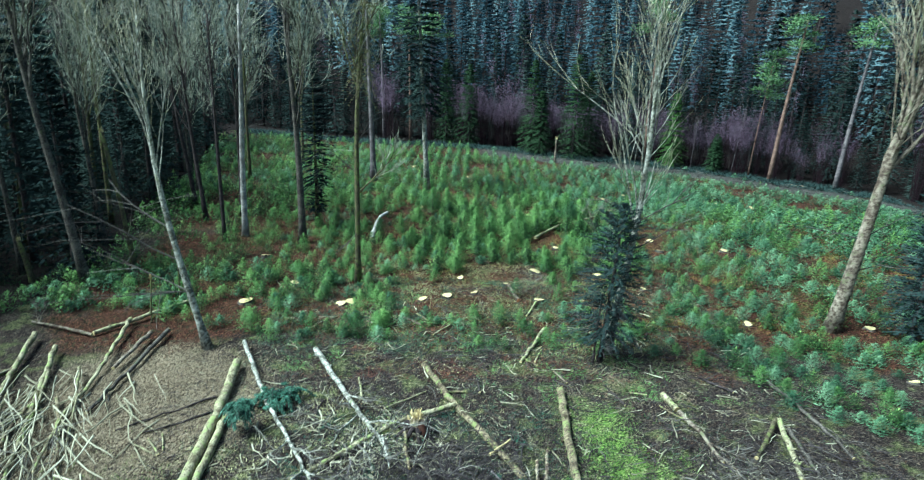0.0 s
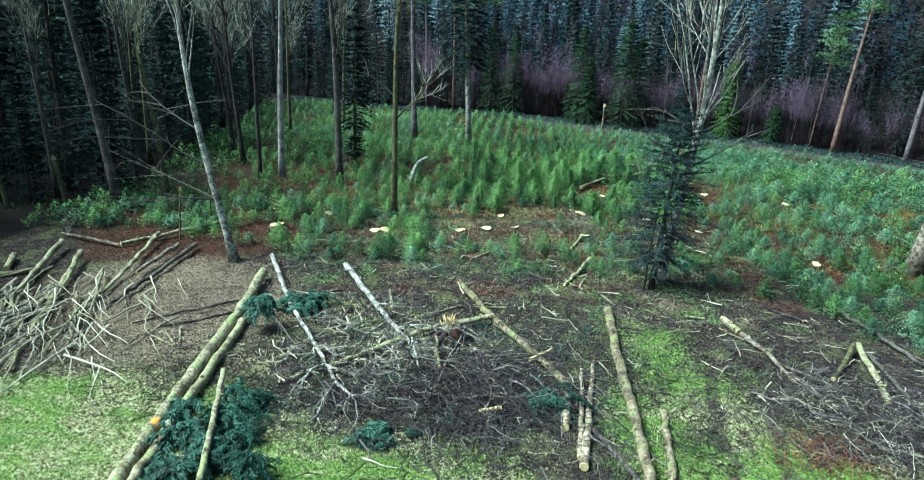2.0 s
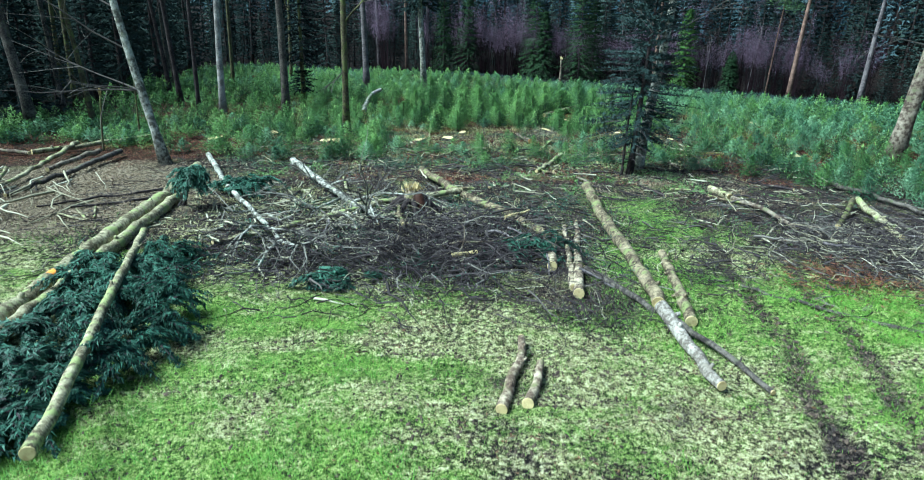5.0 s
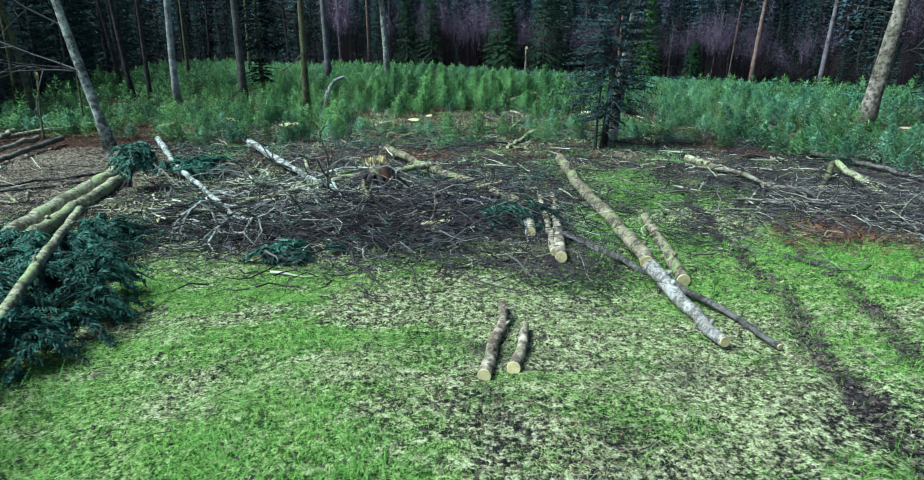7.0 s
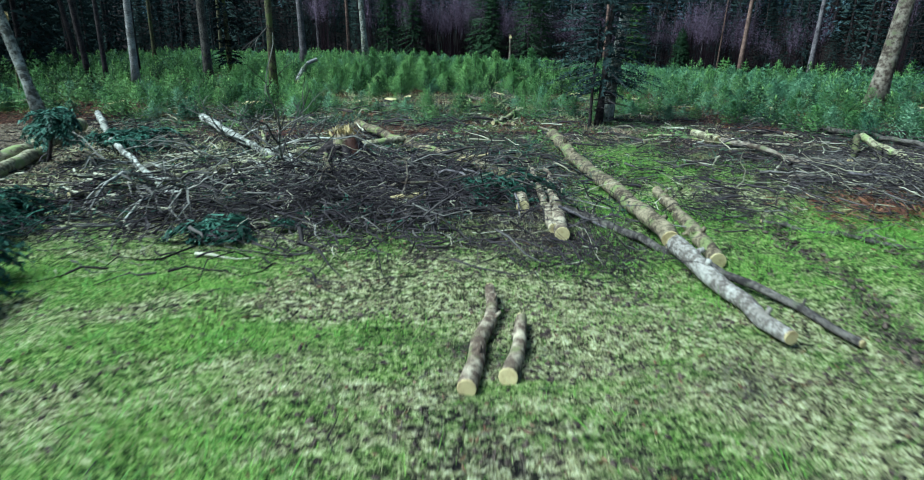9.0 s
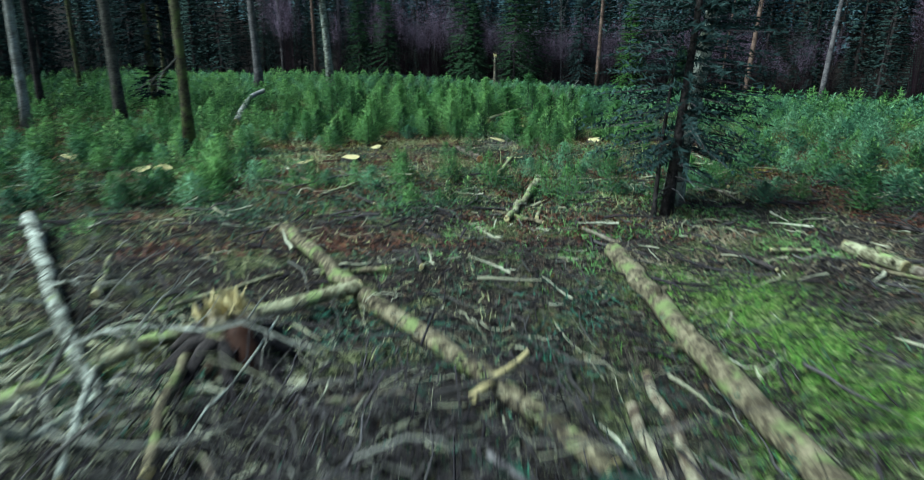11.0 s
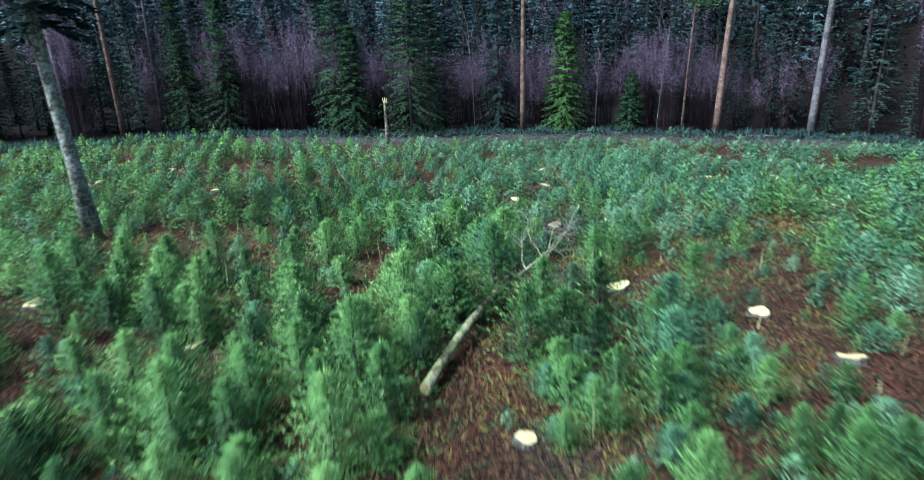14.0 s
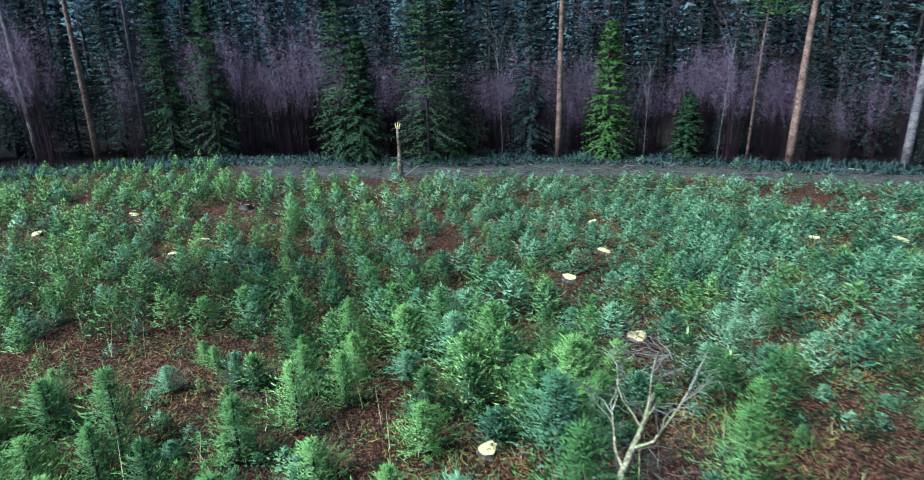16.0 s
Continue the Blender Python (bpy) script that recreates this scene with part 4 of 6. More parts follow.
while len(spots) < 370:
    x, y = tries.uniform(-110, 140), tries.uniform(110, 240)
    b = beyond(x, y)
    if 45 < b < 115 and not any((x - p) ** 2 + (y - q) ** 2 < 36 for p, q in spots):
        spots.append((x, y))
# The third group is unseen: trees added left of view to shade the field.
for x0, x1, y0, y1, b0, b1, gap, total in ((-20, 105, 60, 175, 9, 42, 4.0, 130), (-70, -28, 36, 125, 2.5, 30, 4.2, 120), (-62, -33, 18, 52, 1.0, 34, 4.2, 60)):
    made = 0
    for _ in range(6000):
        x, y = tries.uniform(x0, x1), tries.uniform(y0, y1)
        if made < total and b0 < beyond(x, y) < b1 and not any((x - p) ** 2 + (y - q) ** 2 < gap ** 2 for p, q in spots):
            spots.append((x, y))
            made += 1
# Small spruces added behind the thicket, a dark backdrop for its shaded base.
for x in np.arange(-50, 74, 2.3):
    x += tries.normal() * 0.5
    spots.append((x, float(edge_y(x)) + 8.0 + tries.normal() * 1.2))
count = len(spots)
# Side crowns get the shade-dark needles, far crowns the hazed ones.
far_crowns, side_crowns, far_trunks = Geo(), Geo(), Geo()
low_meshes = []
for k in range(3):
    g, limbs = conifer_crown(130 + k, 22 + 2 * k, 1, 4.6, 22, 7, 4, 1.1, 0.32, 0.85, 0.06, chaos=0.45, thin=True, broad=0.48)
    g = soften(g, round_stem(0.8), 0.88)
    low_meshes.append(((*g.arrays(), g.normals[0]), (*stem([(0, 0, -0.2), (0, 0, 12), (0, 0, 25)], 0.32, 0.04, 6, 5).arrays(), None)))
for i, (x, y) in enumerate(spots):
    turn = tries.uniform(0, 360)
    size = tries.uniform(0.45, 0.95) * (1 if x < -18 or beyond(x, y) > 20 else 0.8) if i < count - 54 else tries.uniform(0.3, 0.55) * (1.0 if 1 < x < 57 else 1.7)
    # Left-hand trees enlarged to block more sky over the field.
    size *= 1.25 if x < -26 else 1.0
    if beyond(x, y) > (13 if i >= 370 or x < -26 else 20):
        c, sn = np.cos(radians(turn)) * size, np.sin(radians(turn)) * size
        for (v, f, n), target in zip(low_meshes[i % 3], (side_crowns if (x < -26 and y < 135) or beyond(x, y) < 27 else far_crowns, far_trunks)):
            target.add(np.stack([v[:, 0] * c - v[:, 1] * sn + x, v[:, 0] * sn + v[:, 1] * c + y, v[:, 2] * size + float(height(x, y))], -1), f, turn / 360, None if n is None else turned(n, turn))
        continue
    m = pose(*spot(x, y), tries.normal() * 1.0, tries.normal() * 1.0, turn) @ Matrix.Scale(size, 4)
    ob = models[i % 5]
    if ob.location.z < -300:
        ob.matrix_basis = m
    else:
        copy_thing(ob, m)
slope = Geo()
for i in range(46):
    x = tries.uniform(-50, 100)
    y = float(edge_y(x)) + tries.uniform(14, 75)
    size, turn = tries.uniform(1.1, 1.7), tries.uniform(0, 360)
    twigs = thicket_geo(140 + i % 3, 11.0, 8)[1]
    v, f = twigs.arrays()
    c, sn = np.cos(radians(turn)) * size, np.sin(radians(turn)) * size
    slope.add(np.stack([v[:, 0] * c - v[:, 1] * sn + x, v[:, 0] * sn + v[:, 1] * c + y, v[:, 2] * size + float(height(x, y))], -1), f, None, turned(twigs.normals[0], turn))
tagged(new("bare_wood", build_mesh("bare_wood", slope, M_THICKET)), "purple-grey leafless trees among the conifers of the slope", "trees", kind="stuff")
ob = tagged(new("far_forest", build_mesh("far_forest", far_crowns, M_HILL_HAZE)), "dense dark conifer forest rising behind the clearing", "forest", kind="stuff")
part("trunk", far_trunks, M_BARK_DARK, ob)["kind"] = "stuff"
tagged(new("side_forest", build_mesh("side_forest", side_crowns, M_FOREST)), "dense dark spruce wood bordering the sapling field, with unseen shading trees", "forest", kind="stuff")


# ---------------------------------------------------------------- felled logs
def rough_tube(q, rad, r):
    """A stem that is not quite round."""
    g = Geo().tubes(q, rad, 12)
    v = g.v[0].reshape(len(q), 12, 3)
    a = np.arange(12) * np.pi / 6
    bulge = 1 + 0.05 * np.sin(2 * a + r.uniform(0, 6))[None] + 0.022 * r.normal(size=(len(q), 12))
    g.v[0] = (q[:, None] + (v - q[:, None]) * bulge[..., None]).reshape(-1, 3)
    return g


def log(place_points, r0, r1, label, bark_material=None, wood_material=None, seed=0, limbs=(), mark=None, name="log", knots=3, lifted=False, wobble=0.24):
    """A felled stem through points (x, y, height of its axis over the ground)."""
    r = np.random.default_rng(seed)
    p = np.array([(x, y, float(height(x, y)) + (z if lifted else max(0.6 * z, 0.75 * r0))) for x, y, z in place_points])
    r0, r1 = 0.7 * r0, 0.7 * r1
    base = p[0].copy()
    length = np.linalg.norm(np.diff(p, axis=0), axis=1).sum()
    k = max(6, int(length / 0.45))
    q = curve_between(p - base, k)
    q[1:-1] += r.normal(size=(k - 2, 3)) * (0.01 if lifted else 0.03) * min(1.0, length / 4)
    rad = np.linspace(r0, r1, k) * (1 + 0.03 * r.normal(size=k))
    ob = thing(name, tuple(base), label, "log")
    g = rough_tube(q, rad, r)
    for _ in range(knots):
        i = r.integers(1, k - 1)
        d = unit(r.normal(size=3) + [0, 0, 0.6])
        g.tubes(np.array([q[i], q[i] + d * rad[i] * 1.1, q[i] + d * (rad[i] * 1.1 + 0.1)]), np.array([0.4, 0.35, 0.28]) * rad[i], 6, cap=True)
    part("bark", g, bark_material or M_BARK_LOG, ob, smooth=True)
    for a, b, rr in ((q[0], q[1], rad[0]), (q[-1], q[-2], rad[-1])):
        d = unit(a - b)
        part("cut_face", Geo().tubes(np.array([a - d * 0.01, a + d * 0.006, a + d * 0.012]), np.array([rr, rr * 0.99, rr * 0.93]), 12, cap=True), wood_material or M_WOOD, ob, "pale sawn face")
    for share, d, ln, rr in limbs:
        out = {}
        i = min(k - 2, int(share * (k - 1)))
        branches(r, q[i], d, 0.75 * ln, 0.7 * rr, 0, out, 0.6, -0.1, (6, 5), wobble)
        part("side_branch", limb_geo(out, (0,)), bark_material or M_BARK_LOG, ob, smooth=True)
        part("twig_spray", limb_geo(out, (1, 2)), M_TWIG_MID, ob)["kind"] = "stuff"
    if mark is not None:
        i = int(mark * (k - 1))
        part("paint_mark", Geo().tubes(np.array([q[i] + (q[i + 1] - q[i]) * s for s in (0, 0.25, 0.5, 0.75)]), np.full(4, rad[i] * 1.05 + 0.004), 12), M_PAINT, ob, "orange forester's paint mark")
    return ob


MOSSY = "long mossy felled beech log with sawn ends"
log([(-11.9, 32.0, 0.75), (-11.35, 28.3, 0.45), (-10.75, 21, 0.33), (-10.55, 18.0, 0.32), (-10.0, 14.0, 0.32), (-9.7, 11.5, 0.32)], 0.34, 0.29, "long mossy felled log with an orange paint mark", M_BARK_PALE, seed=1, mark=0.67)
log([(-10.75, 27.0, 0.28), (-10.1, 18.6, 0.27), (-9.75, 15.5, 0.27), (-9.3, 12.0, 0.27)], 0.27, 0.25, MOSSY, M_BARK_PALE, seed=2)
log([(-9.56, 21.5, 0.5), (-8.4, 17.9, 0.68), (-7.25, 14.35, 0.8), (-6.25, 11.4, 0.92), (-5.8, 10.0, 0.95)], 0.14, 0.15, "slender pale green pole lying on fallen fronds", M_BARK_PALE, seed=3, knots=8, lifted=True)
log([(-12.2, 34.2, 0.9), (-9.0, 27.8, 0.5), (-6.5, 23.8, 0.35), (-5.2, 21.5, 0.3)], 0.19, 0.11, "thin felled stem with forking branches", M_BARK_GREY, seed=4,
    limbs=[(0.97, (0.45, -1, 0.05), 3.6, 0.11), (0.88, (-0.25, -1, 0.15), 3.6, 0.10), (0.98, (0.05, -1, 0.05), 3.4, 0.10), (0.8, (0.9, -0.6, 0.1), 2.6, 0.08), (0.72, (-0.1, -1, 0.1), 3.2, 0.07), (0.93, (0.8, -0.8, 0.15), 2.6, 0.07), (0.6, (0.8, -0.4, 0.2), 2.0, 0.05)])
log([(-7.8, 33.6, 0.7), (-4.9, 28.4, 0.45), (-2.6, 24.4, 0.3)], 0.24, 0.14, "felled grey stem among brushwood", M_BARK_GREY, seed=5,
    limbs=[(0.5, (0.8, -0.7, 0.2), 3.0, 0.09), (0.7, (-0.4, -1, 0.1), 4.0, 0.09), (0.8, (0.7, -0.8, 0.2), 3.6, 0.08), (0.97, (0.5, -1, 0.1), 4.4, 0.12), (0.9, (-0.3, -1, 0.2), 3.8, 0.10), (0.98, (0.1, -1, 0.05), 3.8, 0.10), (0.6, (-0.8, -0.5, 0.3), 2.6, 0.07)])
log([(-7.5, 21.6, 0.2), (-5.8, 23.0, 0.28), (-2.2, 26.8, 0.5), (0.5, 28.1, 0.65)], 0.13, 0.19, "thin pale felled stem lying across the brush", M_BARK_PALE, seed=6)
log([(-1.35, 32.2, 0.5), (0.45, 28.3, 0.45), (2.3, 24.8, 0.35), (3.4, 22.7, 0.26)], 0.25, 0.21, MOSSY, seed=7)
log([(3.45, 22.3, 0.24), (3.05, 19.8, 0.24)], 0.21, 0.21, "short thick log piece with a sawn end", M_BARK_PATCHY, seed=8)
log([(4.15, 24.0, 0.2), (3.85, 21.5, 0.16), (3.4, 18.3, 0.15)], 0.12, 0.15, "slim crooked log lying in the grass", M_BARK_PATCHY, seed=9)
log([(4.75, 24.9, 0.2), (4.15, 21.5, 0.2), (3.45, 17.8, 0.22)], 0.10, 0.22, "slim tapering log with a pale sawn end", M_BARK_PATCHY, seed=10)
log([(6.15, 30.0, 0.45), (5.75, 24, 0.35), (5.45, 18.6, 0.46), (5.3, 17.0, 0.46)], 0.29, 0.25, MOSSY, seed=11, knots=6)
log([(5.32, 16.85, 0.44), (5.42, 15.0, 0.3), (5.45, 13.4, 0.22)], 0.24, 0.15, "pale tapering log end in the grass", M_BARK_SPOTTED, seed=12)
log([(4.05, 19.9, 0.16), (5.25, 17.0, 0.12), (6.2, 14.6, 0.13), (6.5, 13.4, 0.12)], 0.13, 0.08, "dark rotting branch log under a larger log", M_BARK, seed=13, knots=9)
log([(6.75, 21.2, 0.2), (6.4, 19, 0.21), (5.95, 16.4, 0.22)], 0.17, 0.22, "short knotty log lying in the grass", M_BARK_LOG, seed=14, knots=8)
log([(1.66, 15.3, 0.3), (1.76, 14.6, 0.2), (1.6, 14.15, 0.14), (1.2, 13.6, 0.14), (1.12, 13.2, 0.13), (1.0, 12.5, 0.1)], 0.11, 0.16, "crooked weathered log piece in the grass", M_BARK_PATCHY, seed=15, knots=6)
log([(1.95, 14.2, 0.24), (1.8, 13.5, 0.16), (1.5, 12.65, 0.14)], 0.11, 0.17, "short split log piece with pale wood", M_BARK_PATCHY, seed=16)
log([(11.6, 29.6, 0.3), (11.9, 28.2, 0.28)], 0.21, 0.22, "short pale green log with a sawn end", M_BARK_PALE, seed=17)
log([(11.95, 28.0, 0.28), (12.3, 26.2, 0.25), (12.6, 24.0, 0.2)], 0.18, 0.10, "felled stem in grey brushwood", M_BARK_PEELED, seed=18, limbs=[(0.9, (0.3, -1, 0.1), 3, 0.05), (0.7, (0.8, -0.7, 0.1), 3, 0.05), (0.8, (-0.5, -1, 0.1), 2.5, 0.04)])
log([(16.6, 27.0, 0.75), (16.1, 24.9, 0.5), (15.6, 22.8, 0.35)], 0.19, 0.19, "pale green log propped on brushwood", M_BARK_PALE, seed=19)
log([(16.5, 27.1, 0.7), (15.5, 25.8, 0.5), (14.3, 24.4, 0.2)], 0.17, 0.13, "bent yellowish log propped on brushwood", M_BARK_MOSS, seed=20)
log([(16.9, 26.6, 0.4), (16.4, 21.7, 0.2)], 0.14, 0.10, "thin felled stem in grey brushwood", M_BARK, seed=21, limbs=[(0.8, (0.2, -1, 0.1), 3, 0.05), (0.9, (-0.6, -1, 0.1), 3, 0.05)])
log([(18.2, 31.4, 0.4), (18.6, 28.0, 0.3), (18.9, 24.5, 0.2)], 0.15, 0.09, "thin felled stem beside saplings", M_BARK, seed=22, limbs=[(0.7, (0.4, -1, 0.1), 3, 0.05), (0.9, (-0.4, -1, 0.1), 3, 0.05)])
log([(8.3, 19.0, 0.12), (9.0, 18.0, 0.1), (9.9, 17.3, 0.12), (10.9, 16.4, 0.1), (12.3, 15.6, 0.08)], 0.06, 0.08, "dark crooked fallen branch in the grass", M_BARK, seed=23, name="fallen_branch", limbs=[(0.5, (0.7, 0.5, 0.1), 1.0, 0.03)])
PILE = "log in a heap of pale felled stems"
log([(-24.9, 34.7, 0.9), (-23.3, 30, 0.5), (-21.8, 25.3, 0.3)], 0.25, 0.16, PILE, M_BARK_PALE, seed=24, wobble=0.07, limbs=[(0.7, (0.2, -1, 0.1), 4, 0.09), (0.8, (-0.5, -1, 0.1), 4, 0.08)])
log([(-22.7, 33.1, 0.8), (-21.4, 29.7, 0.5), (-19.6, 25.4, 0.35), (-17.9, 21.2, 0.15)], 0.22, 0.10, PILE, M_BARK_PALE, seed=25, wobble=0.07, limbs=[(0.45, (-0.1, -1, 0.1), 6, 0.14), (0.7, (0.6, -1, 0.1), 4, 0.07), (0.9, (0.1, -1, 0), 3, 0.06)])
log([(-20.3, 37.0, 0.8), (-18.9, 30, 0.5), (-18.6, 26.5, 0.35), (-17.4, 22.6, 0.2)], 0.18, 0.08, PILE, M_BARK_PALE, seed=26, wobble=0.07, limbs=[(0.7, (0.3, -1, 0.1), 4, 0.07), (0.85, (-0.4, -1, 0.1), 4, 0.07), (0.6, (-0.6, -1, 0.1), 5, 0.07)])
log([(-17.8, 40.5, 0.7), (-21.8, 35.4, 0.35)], 0.16, 0.20, "long pale fallen stem at the saplings' edge", M_BARK_PALE, seed=27)
log([(-21.8, 35.2, 0.3), (-24.2, 36.2, 0.4), (-26.5, 36.9, 0.5)], 0.15, 0.10, "curved fallen stem with a tangled root end", M_BARK_PEELED, seed=28, limbs=[(0.98, (-0.3, 0, 1), 1.6, 0.06), (0.9, (0.4, 0.2, 0.9), 1.6, 0.05)])
log([(-17.5, 36.0, 0.5), (-17.55, 31, 0.4), (-17.6, 27.0, 0.2)], 0.18, 0.12, "brownish stem lying on the heap's side", M_BARK, seed=29, limbs=[(0.8, (0.5, -1, 0.1), 3, 0.06), (0.6, (0.7, -0.8, 0.1), 3, 0.05)])
log([(-18.3, 35.4, 0.7), (-18.4, 31.1, 0.5)], 0.2, 0.15, "brownish stem lying on the heap's side", M_BARK_PEELED, seed=30)
log([(-26.4, 32.8, 0.5), (-25.4, 30.9, 0.3)], 0.24, 0.24, "short thick pale log in the heap", M_BARK_PALE, seed=31)
log([(-23.6, 31.0, 0.3), (-27.0, 29.2, 0.3)], 0.22, 0.22, "short thick pale log in the heap", M_BARK_LOG, seed=32)
for i, (a, b) in enumerate([((-23.8, 31), (-20.9, 22.6)), ((-22.5, 29), (-20.0, 21.5)), ((-21.5, 30.5), (-18.8, 23.0)), ((-24.5, 28), (-22.0, 20.5)), ((-20.2, 31), (-17.2, 24.5)), ((-25.5, 30), (-23.6, 22)), ((-19.6, 28), (-16.2, 22.0)), ((-26.0, 27.5), (-24.5, 19.5)), ((-22.0, 27), (-18.6, 20.4)), ((-20.5, 27), (-19.6, 20.0))]):
    log([(*a, 0.55 + 0.1 * (i % 3)), (0.5 * (a[0] + b[0]) + 0.2, 0.5 * (a[1] + b[1]), 0.4), (*b, 0.12)], 0.12, 0.05, PILE, M_BARK_PALE if i % 3 else M_BARK_LOG, seed=40 + i, knots=2, wobble=0.07,
        limbs=[(0.7, (0.4, -1, 0.05), 2.6, 0.04), (0.85, (-0.3, -1, 0.05), 2.6, 0.04)])
log([(-2.95, 25.2, 0.85), (-2.75, 24.2, 0.8), (-2.4, 22.9, 0.7)], 0.075, 0.05, "pale peeled branch lying across the brush", M_BARK_GREY, seed=81, name="fallen_branch", limbs=[(0.6, (0.6, -0.8, 0.1), 0.9, 0.025)])
log([(-1.95, 25.7, 0.6), (-1.8, 24.4, 0.75), (-1.55, 22.9, 0.7)], 0.12, 0.10, "tan stem lying on dark brushwood", M_BARK_LOG, seed=82, knots=5)
log([(-4.85, 30.8, 0.35), (-4.6, 29.8, 0.3), (-4.4, 28.8, 0.2)], 0.09, 0.10, "short pale log behind the brush heap", M_BARK_PALE, seed=83)
log([(-0.75, 26.6, 0.8), (-1.0, 25.0, 0.8), (-1.4, 23.0, 0.75)], 0.035, 0.022, "thin whitish snapped branch", M_BARK_GREY, seed=84, name="fallen_branch", knots=0)
log([(-4.3, 27.2, 0.3), (-3.3, 26.5, 0.35), (-2.5, 26.3, 0.3)], 0.08, 0.06, "pale crooked branch in the brush", M_BARK_PALE, seed=85, name="fallen_branch", limbs=[(0.5, (-0.6, -0.8, 0.1), 1.3, 0.03), (0.8, (-0.2, -1, 0.2), 1.1, 0.025)])
log([(-4.0, 24.6, 0.6), (-3.4, 23.9, 0.6), (-3.1, 22.8, 0.5)], 0.06, 0.05, "pale peeled branch lying across the brush", M_BARK_GREY, seed=86, name="fallen_branch", limbs=[(0.5, (-0.7, -0.6, 0.1), 1.2, 0.03)])
for a, b in [((-14.1, 24.6), (-12.8, 23.9)), ((-13.7, 25.0), (-12.75, 24.0)), ((-13.2, 25.4), (-12.7, 24.3))]:
    log([(*a, 0.14), (*b, 0.07)], 0.055, 0.06, "short pale stick lying on bare ground", M_BARK_PALE, seed=int(100 * b[0] % 17), name="stick", knots=0)
log([(-12.0, 28.9, 0.12), (-13.8, 27.2, 0.1), (-15.6, 25.7, 0.08)], 0.09, 0.05, "dark thin branch lying on leaf litter", M_BARK_DARK, seed=61, name="fallen_branch")
log([(-11.5, 27.6, 0.12), (-12.9, 26.4, 0.1), (-14.2, 25.5, 0.08)], 0.09, 0.05, "dark thin branch lying on leaf litter", M_BARK_DARK, seed=62, name="fallen_branch")
log([(-7.4, 56.6, 0.5), (-7.3, 59.0, 1.3), (-6.9, 60.3, 1.9), (-6.3, 60.6, 2.1)], 0.27, 0.22, "bent pale peeled log leaning over saplings", M_BARK_WHITE, seed=63, lifted=True)
log([(8.4, 59.2, 0.35), (10.2, 61.6, 0.5), (12.0, 63.6, 0.7), (13.6, 65.2, 0.65), (15.4, 67.0, 0.55), (16.9, 68.6, 0.5)], 0.24, 0.07, "long pale mossy fallen stem with a branching dead top", M_BARK_PALE, seed=64, lifted=True,
    limbs=[(0.72, (0.1, 0.9, 0.5), 2.6, 0.06), (0.8, (0.95, 0.2, 0.35), 2.8, 0.06), (0.86, (-0.3, 0.9, 0.5), 2.2, 0.05), (0.9, (0.8, 0.6, 0.3), 3.0, 0.05), (0.96, (0.5, 0.9, 0.45), 2.4, 0.04), (0.66, (0.9, -0.3, 0.4), 1.8, 0.04)])
log([(54.0, 98.0, 0.2), (62.0, 93.5, 0.2)], 0.19, 0.12, "long grey pole lying by the forest edge", M_BARK_PEELED, seed=65)
log([(-15.5, 106.4, 0.6), (-20.5, 107.4, 0.6)], 0.2, 0.2, "pale log lying beyond the saplings", M_BARK_WHITE, seed=66)
log([(6.3, 37.5, 0.45), (5.2, 35.0, 0.3), (4.3, 33.0, 0.2)], 0.16, 0.12, "pale greenish broken stem lying in brush", M_BARK_PALE, seed=67)
log([(6.4, 42.1, 0.35), (5.4, 39.8, 0.2)], 0.12, 0.1, "pale broken stem between stumps", M_BARK_PALE, seed=72)
log([(2.0, 24.0, 0.55), (3.0, 25.2, 0.65)], 0.10, 0.06, "pale wood splinter lying on brushwood", M_WOOD, seed=68, name="wood_splinter", knots=0)
log([(0.1, 20.3, 0.55), (0.85, 20.6, 0.6)], 0.09, 0.13, "pale wood splinter lying on brushwood", M_WOOD, seed=69, name="wood_splinter", knots=0)
log([(4.6, 45.5, 0.3), (5.1, 42.3, 0.3)], 0.17, 0.2, "reddish broken log between stumps", M_BARK_PEELED, M_WOOD_RED, seed=70)
log([(29.4, 95.2, 0.15), (38.6, 93.8, 0.15)], 0.13, 0.1, "pale pole lying across the brushwood strip", M_BARK_PALE, seed=71)
for i in range(26):
    x, y = rng.uniform(-9, 17), rng.uniform(22, 41)
    a, ln = rng.uniform(0, 6.28), rng.uniform(0.8, 2.6)
    log([(x, y, 0.22), (x + np.cos(a) * ln, y + np.sin(a) * ln, 0.16)], rng.uniform(0.05, 0.10), rng.uniform(0.04, 0.08), "broken piece of branch lying in the brush",
        (M_BARK_PEELED, M_BARK_PALE, M_BARK_DARK, M_BARK_LOG)[i % 4], seed=80 + i, name="branch_piece", knots=1)
# upturned root plate in the brush
t = thing("root_stump", spot(-1.4, 26.0), "rotten brown stump with yellow moss in brushwood", "stump")
r = np.random.default_rng(8)
for i in range(9):
    a = i * 0.7
    part("root", Geo().tubes(np.array([(0, 0, 0.45), (np.cos(a) * 0.5, np.sin(a) * 0.5, 0.35 + 0.2 * r.random()), (np.cos(a) * 1.1, np.sin(a) * 1.1, 0.02)]), np.array([0.2, 0.12, 0.05]), 7, cap=True), M_BARK_DARK, t, smooth=True)
